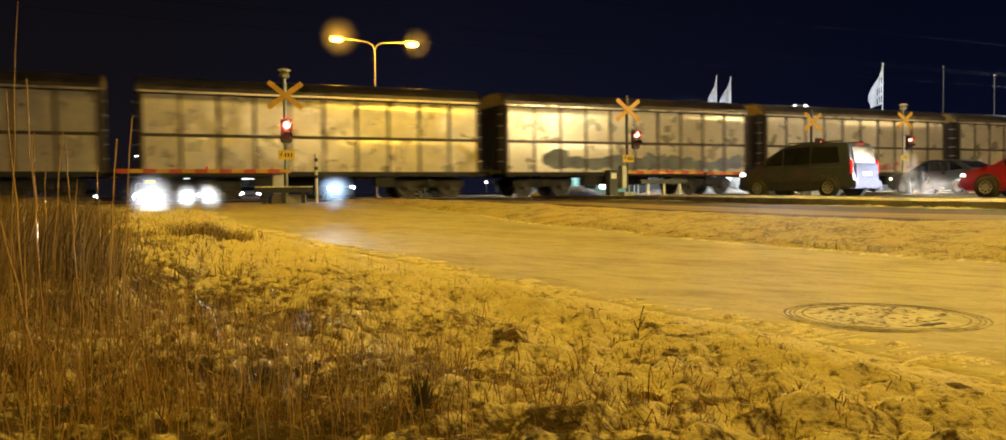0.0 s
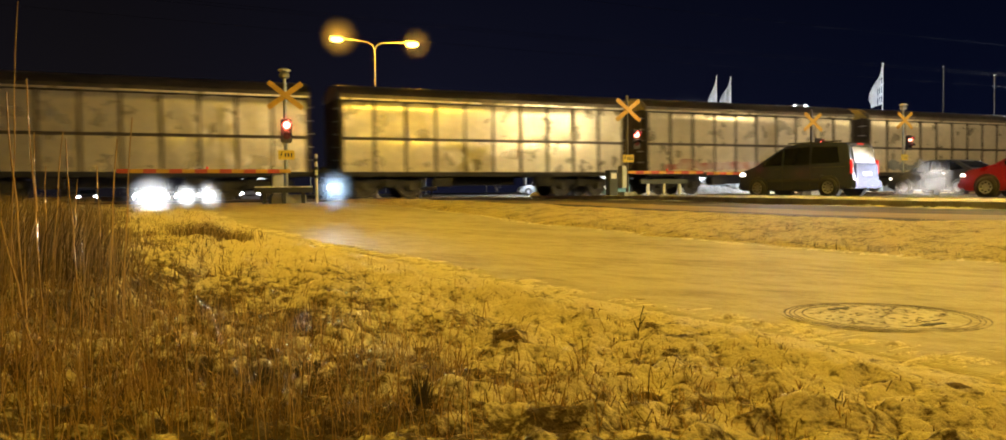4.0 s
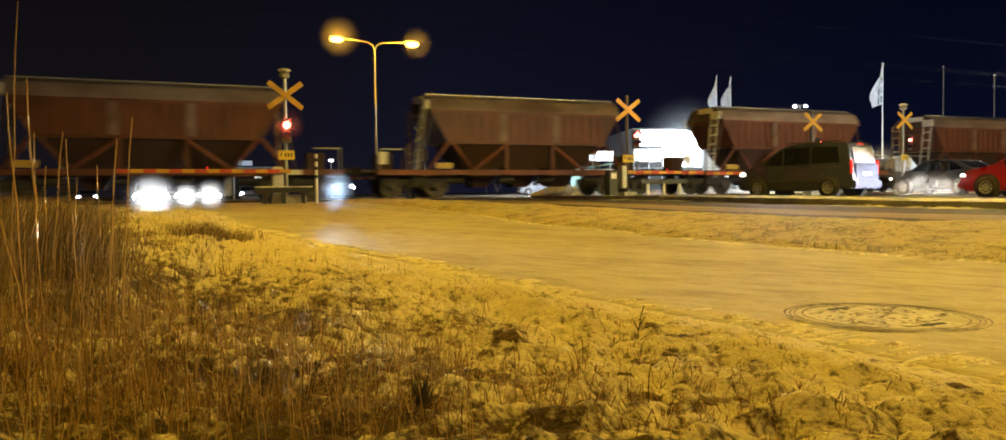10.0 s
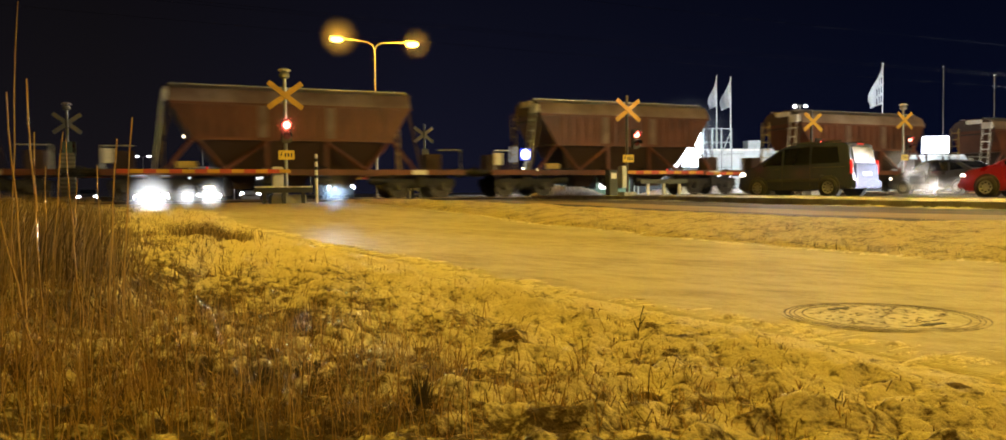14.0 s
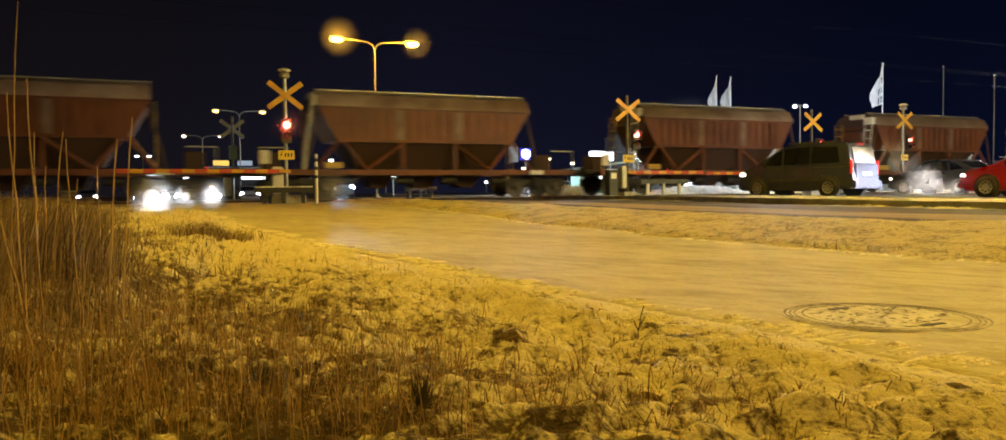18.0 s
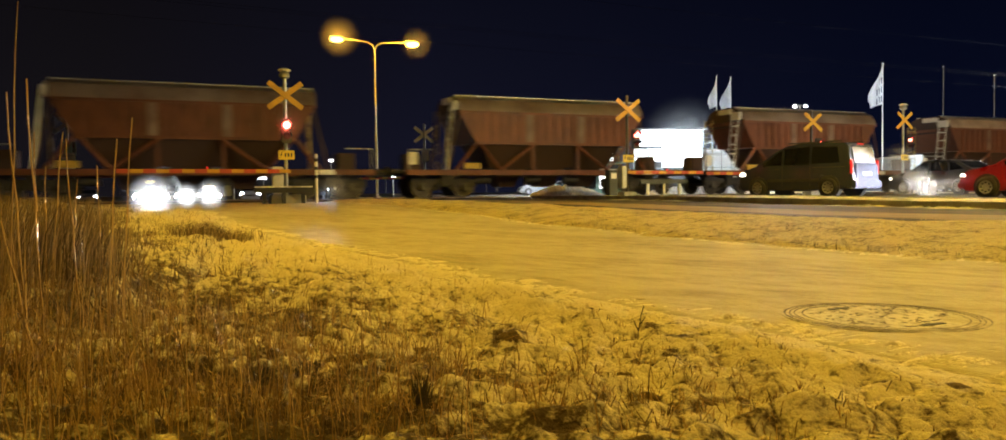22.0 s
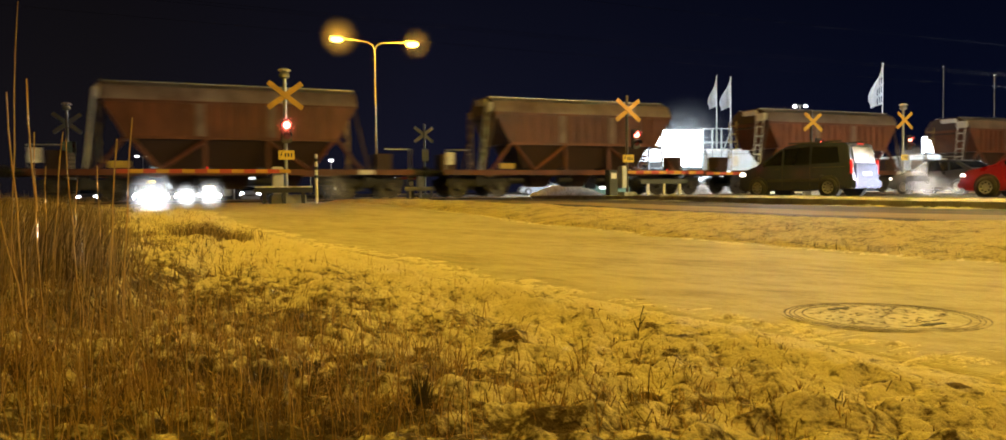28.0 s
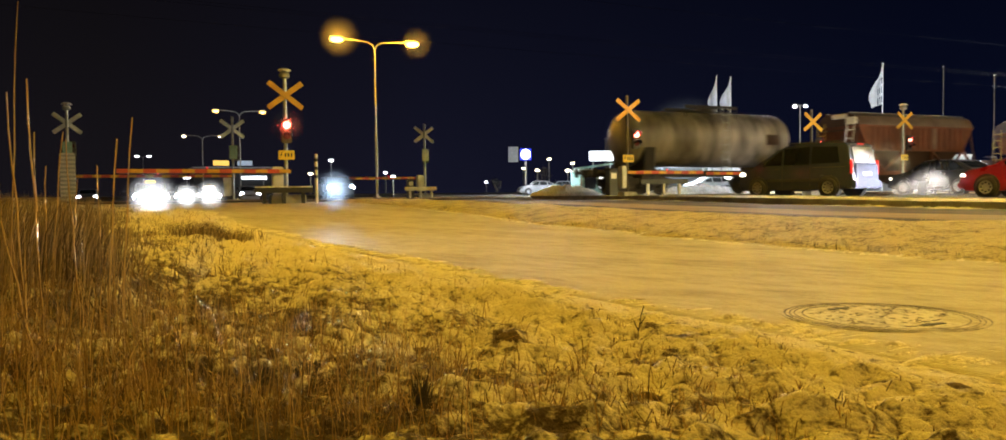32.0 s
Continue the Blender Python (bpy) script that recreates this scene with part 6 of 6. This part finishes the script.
# dark weeds and clods in the snow
def clod(x, y, size, seed, tall, label, name="weed_clump"):
    rng = random.Random(seed)
    bm = bmesh.new()
    for _ in range(60):
        a, l = rng.uniform(0, 6.283), rng.uniform(0.4, 1.0)
        tip = Vector((math.cos(a) * size * rng.uniform(0.2, 0.9), math.sin(a) * size * rng.uniform(0.2, 0.9), tall * l))
        foot = Vector((rng.uniform(-0.3, 0.3) * size, rng.uniform(-0.3, 0.3) * size, -0.02))
        cy(bm, foot, tip, 0.001 + 0.03 * size * rng.random(), 5, 0.0006)
    return solid(name, bm, M_TWIG, label, "weed", "weed clumps", "stuff", m=pose(x, y, float(ground_z(np.array([x]), np.array([y]))[0])))


def dark_patch(x, y, size, seed):
    """A dark patch at a hollow in the thin snow, with a ragged rim."""
    prng = np.random.RandomState(seed)
    k, rings = 18, 4
    turn = prng.uniform(-0.5, 0.5) + radians(115)
    rim = size * (1 + 0.25 * np.sin(2 * np.linspace(0, 2 * np.pi, k, endpoint=False) + prng.uniform(0, 6)) + prng.uniform(-0.22, 0.22, k))
    ang = np.linspace(0, 2 * np.pi, k, endpoint=False)
    vx, vy, dz = [0.0], [0.0], [0.003]
    for q in range(1, rings + 1):
        f = q / rings
        lx, ly = rim * f * np.cos(ang), 0.7 * rim * f * np.sin(ang)
        vx += list(lx * np.cos(turn) - ly * np.sin(turn))
        vy += list(lx * np.sin(turn) + ly * np.cos(turn))
        dz += list(0.003 * (1 - f) + prng.uniform(-0.001, 0.003, k) - 0.003 * (q == rings))
    vx, vy = np.array(vx), np.array(vy)
    z0 = float(ground_z(np.array([x]), np.array([y]))[0])
    verts = np.stack([vx, vy, ground_z(x + vx, y + vy) - z0 + np.array(dz)], -1)
    faces = [(0, 1 + i, 1 + (i + 1) % k) for i in range(k)]
    for q in range(rings - 1):
        o = 1 + q * k
        faces += [(o + i, o + k + i, o + k + (i + 1) % k, o + (i + 1) % k) for i in range(k)]
    ob = new("dark_patch", raw("dark_patch", verts, faces, M_DARKTURF))
    ob.location = (x, y, z0)
    tagged(ob, "dark ragged patch of turf at a hollow in the snow", "turf", "bare patches", "stuff")


for i, (x, y, size, tall) in enumerate(((-0.147, 1.42, 0.028, 0.075), (-0.50, 1.62, 0.04, 0.04), (-1.0, 1.62, 0.05, 0.06), (-0.42, 1.7, 0.05, 0.045))):
    clod(x, y, size, 40 + i, tall, "dark withered weed clump in the snow")
for i, (x, y, size) in enumerate(((0.43, 1.945, 0.022), (0.395, 1.536, 0.026), (0.47, 1.545, 0.022), (0.275, 1.79, 0.026), (1.04, 1.80, 0.038),
                                  (0.30, 1.62, 0.030), (-0.05, 1.75, 0.035), (-0.22, 2.1, 0.04), (0.62, 1.72, 0.018), (0.02, 2.2, 0.03), (-0.35, 1.55, 0.035))):
    dark_patch(x, y, size, 140 + i)
bm = bmesh.new()
for a, b in (((0, 0, 0), (0.004, 0, 0.05)), ((0.004, 0, 0.05), (0.012, 0.004, 0.095)), ((0.004, 0, 0.05), (-0.01, 0, 0.08)), ((0.012, 0.004, 0.095), (0.02, 0, 0.125)), ((0.008, 0, 0.07), (0.025, 0, 0.09))):
    cy(bm, a, b, 0.0018, 5, 0.001)
solid("twig", bm, M_TWIG, "thin upright twig at the path's edge", "twig", m=pose(0.39, 2.32, 0.0))
# ---- exhaust steam: soft lumps that drift in the cold air ----
def steam_glow_material(name, top, scale, soft=1.0, thin=0.25):
    """Thin vapour, or a glow disc: densest at its middle, fading out to nothing, with soft curls."""
    m = bpy.data.materials.new(name)
    m.use_nodes = True
    n, l = links(m)
    n.remove(n["Principled BSDF"])
    tr, df, tl = n.new("ShaderNodeBsdfTransparent"), n.new("ShaderNodeBsdfDiffuse"), n.new("ShaderNodeBsdfTranslucent")
    for k in (df, tl):
        k.inputs["Color"].default_value = (0.9, 0.9, 0.9, 1)
    half, mix = n.new("ShaderNodeMixShader"), n.new("ShaderNodeMixShader")
    tc, no, mr, gr, mu = n.new("ShaderNodeTexCoord"), n.new("ShaderNodeTexNoise"), n.new("ShaderNodeMapRange"), n.new("ShaderNodeTexGradient"), n.new("ShaderNodeMath")
    no.inputs["Scale"].default_value, no.inputs["Detail"].default_value = scale, 4
    gr.gradient_type, mu.operation = "SPHERICAL", "MULTIPLY"
    mr.inputs["From Min"].default_value, mr.inputs["From Max"].default_value = 0.38, 0.72
    mr.inputs["To Min"].default_value, mr.inputs["To Max"].default_value = thin * top, top
    l.new(tc.outputs["Object"], no.inputs["Vector"])
    l.new(tc.outputs["Object"], gr.inputs["Vector"])
    l.new(no.outputs["Fac"], mr.inputs["Value"])
    l.new(mr.outputs["Result"], mu.inputs[0])
    pw = n.new("ShaderNodeMath")
    pw.operation = "POWER"
    pw.inputs[1].default_value = soft
    l.new(gr.outputs["Fac"], pw.inputs[0])
    l.new(pw.outputs[0], mu.inputs[1])
    l.new(mu.outputs[0], mix.inputs["Fac"])
    l.new(df.outputs[0], half.inputs[1])
    l.new(tl.outputs[0], half.inputs[2])
    l.new(tr.outputs[0], mix.inputs[1])
    l.new(half.outputs[0], mix.inputs[2])
    l.new(mix.outputs[0], n["Material Output"].inputs["Surface"])
    return m


def veil(bm, y, bow, turn):
    """A bowed sheet, of vapour through a puff or as a glow disc."""
    k = 14
    rot = Matrix.Rotation(radians(turn), 4, "Z")
    g = [[bm.verts.new(rot @ Vector((-1 + 2 * i / k, y + bow * math.cos(1.5 * (-1 + 2 * i / k)) * math.cos(1.5 * (-1 + 2 * j / k)), -1 + 2 * j / k))) for j in range(k + 1)] for i in range(k + 1)]
    for i in range(k):
        for j in range(k):
            bm.faces.new((g[i][j], g[i + 1][j], g[i + 1][j + 1], g[i][j + 1]))


M_STEAM = steam_glow_material("exhaust_steam", 0.55, 2.2, 1.3, 0.15)
PUFFS = []


def puff(seed):
    bm = bmesh.new()
    for y, bow, turn in ((-0.25, -0.2, 15 + 7 * seed), (0.25, 0.25, -20 - 5 * seed)):
        veil(bm, y, bow, turn)
    return mesh_of("exhaust_puff", bm, M_STEAM, 180)


SHAPES = [puff(k) for k in range(3)]
for k, (s_, n_, z_, r_, drift) in enumerate(((25.0, -10.9, 0.45, 0.6, 0.3), (25.9, -10.6, 0.5, 0.7, 0.4), (26.8, -10.3, 0.5, 0.75, 0.5), (27.6, -10.1, 0.55, 0.75, 0.5), (28.4, -10.0, 0.5, 0.7, 0.5),
                                             (25.4, -10.6, 1.3, 0.7, 0.5), (26.4, -10.5, 0.9, 0.7, 0.5), (29.0, -10.0, 0.5, 0.7, 0.5), (24.9, -10.6, 1.7, 0.6, 0.6), (27.2, -10.4, 0.35, 0.7, 0.5))):
    ob = tagged(new("exhaust_puff", SHAPES[k % 3]), "thin white puff of exhaust steam drifting between cars", "steam", "exhaust steam", "stuff")
    ob.scale = (r_, r_, 0.75 * r_)
    PUFFS.append((ob, s_, n_, z_ - 0.06, drift, 40 * k))


# soft discs added to imitate the glow round the brightest lamps
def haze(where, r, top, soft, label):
    m = steam_glow_material("glow_disc", top, 0.4, soft, 0.85)
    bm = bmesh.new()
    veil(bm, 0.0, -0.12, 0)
    ob = solid("glow_disc", bm, m, label, "haze", "frosty haze", "stuff")
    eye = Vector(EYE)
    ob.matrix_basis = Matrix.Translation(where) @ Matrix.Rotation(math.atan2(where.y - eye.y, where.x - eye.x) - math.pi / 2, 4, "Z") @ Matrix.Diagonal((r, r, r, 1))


# each oncoming car throws its beam over the crossing and has a glow disc above the verge
for src, glow_spot, r_, tint, k in (((-19.23, 43.57, 0.381), (-5.738, 13.0, 0.436), 0.294, (0.9, 0.95, 1.0), 1.0),
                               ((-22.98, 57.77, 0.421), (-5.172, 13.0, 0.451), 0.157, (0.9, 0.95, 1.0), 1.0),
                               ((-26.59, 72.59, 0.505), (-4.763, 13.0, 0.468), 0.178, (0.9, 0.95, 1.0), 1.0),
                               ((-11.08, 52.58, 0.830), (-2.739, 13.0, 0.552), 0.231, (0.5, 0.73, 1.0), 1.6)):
    src, glow_spot = Vector(src), Vector(glow_spot)
    away = (glow_spot - src).length
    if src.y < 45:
        beam("headlight", src, src + (glow_spot - src) * 0.6 - Vector((0, 0, 0.6)), 18000, tint, 13, 0.8, 0.08)
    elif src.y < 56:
        beam("headlight", src, src + (glow_spot - src) * 0.6 - Vector((0, 0, 1.0)), 42000, tint, 11, 0.8, 0.08)
    # added narrow beam, only there to light the glow disc
    beam("headlight", src, glow_spot, 480000 * k * (away / 32) ** 2, tint, 2 * math.degrees(math.atan(1.55 * r_ / away)), 0.6, 0.08)
    haze(glow_spot, r_ * 1.7, 0.85 if tint[0] > 0.8 else 0.45, 3.0, "soft disc that stands for the headlamp glow")
# the halo round each street lamp, put in as a disc
for s_, z_, r_, top in ((12.0, 10.2, 1.3, 0.034), (17.0, 10.1, 1.05, 0.016)):
    haze(at(s_, 18.8, z_).translation, r_, top, 1.0, "soft disc that stands for the street lamp halo")
# disc that imitates the bloom round the showroom windows
haze(Vector((16.9, 73.4, 4.6)), 4.8, 0.20, 2.0, "soft disc for the glow round the showroom windows")
# red glow round the lit lens, imitated by an added lamp and a disc
lamp("signal_light", at(4.75, -6.3, 2.53).translation, 70, (1.0, 0.08, 0.05), 0.08)
haze(at(4.75, -6.45, 2.53).translation, 0.55, 0.13, 2.2, "soft disc for the red glow of the signal lamp")
# ---- motion ----
TIMES = [0, 0.1, 0.3] + list(range(1, 32)) + [31.7, 31.9, 32]


def travelled(t):
    return float(np.interp(t, (0, 6, 9.5, 13, 19, 23, 24.5, 28, 32), (-116.9, -43.25, 0, 42.95, 117.1, 167.2, 185.8, 229.9, 280.2)))


def motions():
    for wagon, s in TRAIN:
        walk(wagon, [(t, at(s + travelled(t), 1.45, RAIL)) for t in TIMES])

    # steam drifts to and fro, each puff in its own time
    for k, (ob, s, n, z, drift, turn) in enumerate(PUFFS):
        rows = []
        for t in range(0, 33):
            a = t * 0.85 + k * 1.9
            rows.append((t, at(s + drift * math.sin(a), n + 0.4 * drift * math.cos(a * 0.7), z + 0.25 * drift * math.sin(a * 0.6 + k), turn + 14 * t)))
        walk(ob, rows)
    # flags flutter strip by strip about their poles
    for strip_, i, turn in FLAGS:
        rows = []
        for q in range(0, 65):
            t = q * 0.5
            rows.append((t, pose(0, 0, 0, 0, 0, turn * math.sin(t * 2.3 + turn) * 0.9 + turn * 0.5 * math.sin(t * 3.9))))
        walk(strip_, rows)


motions()
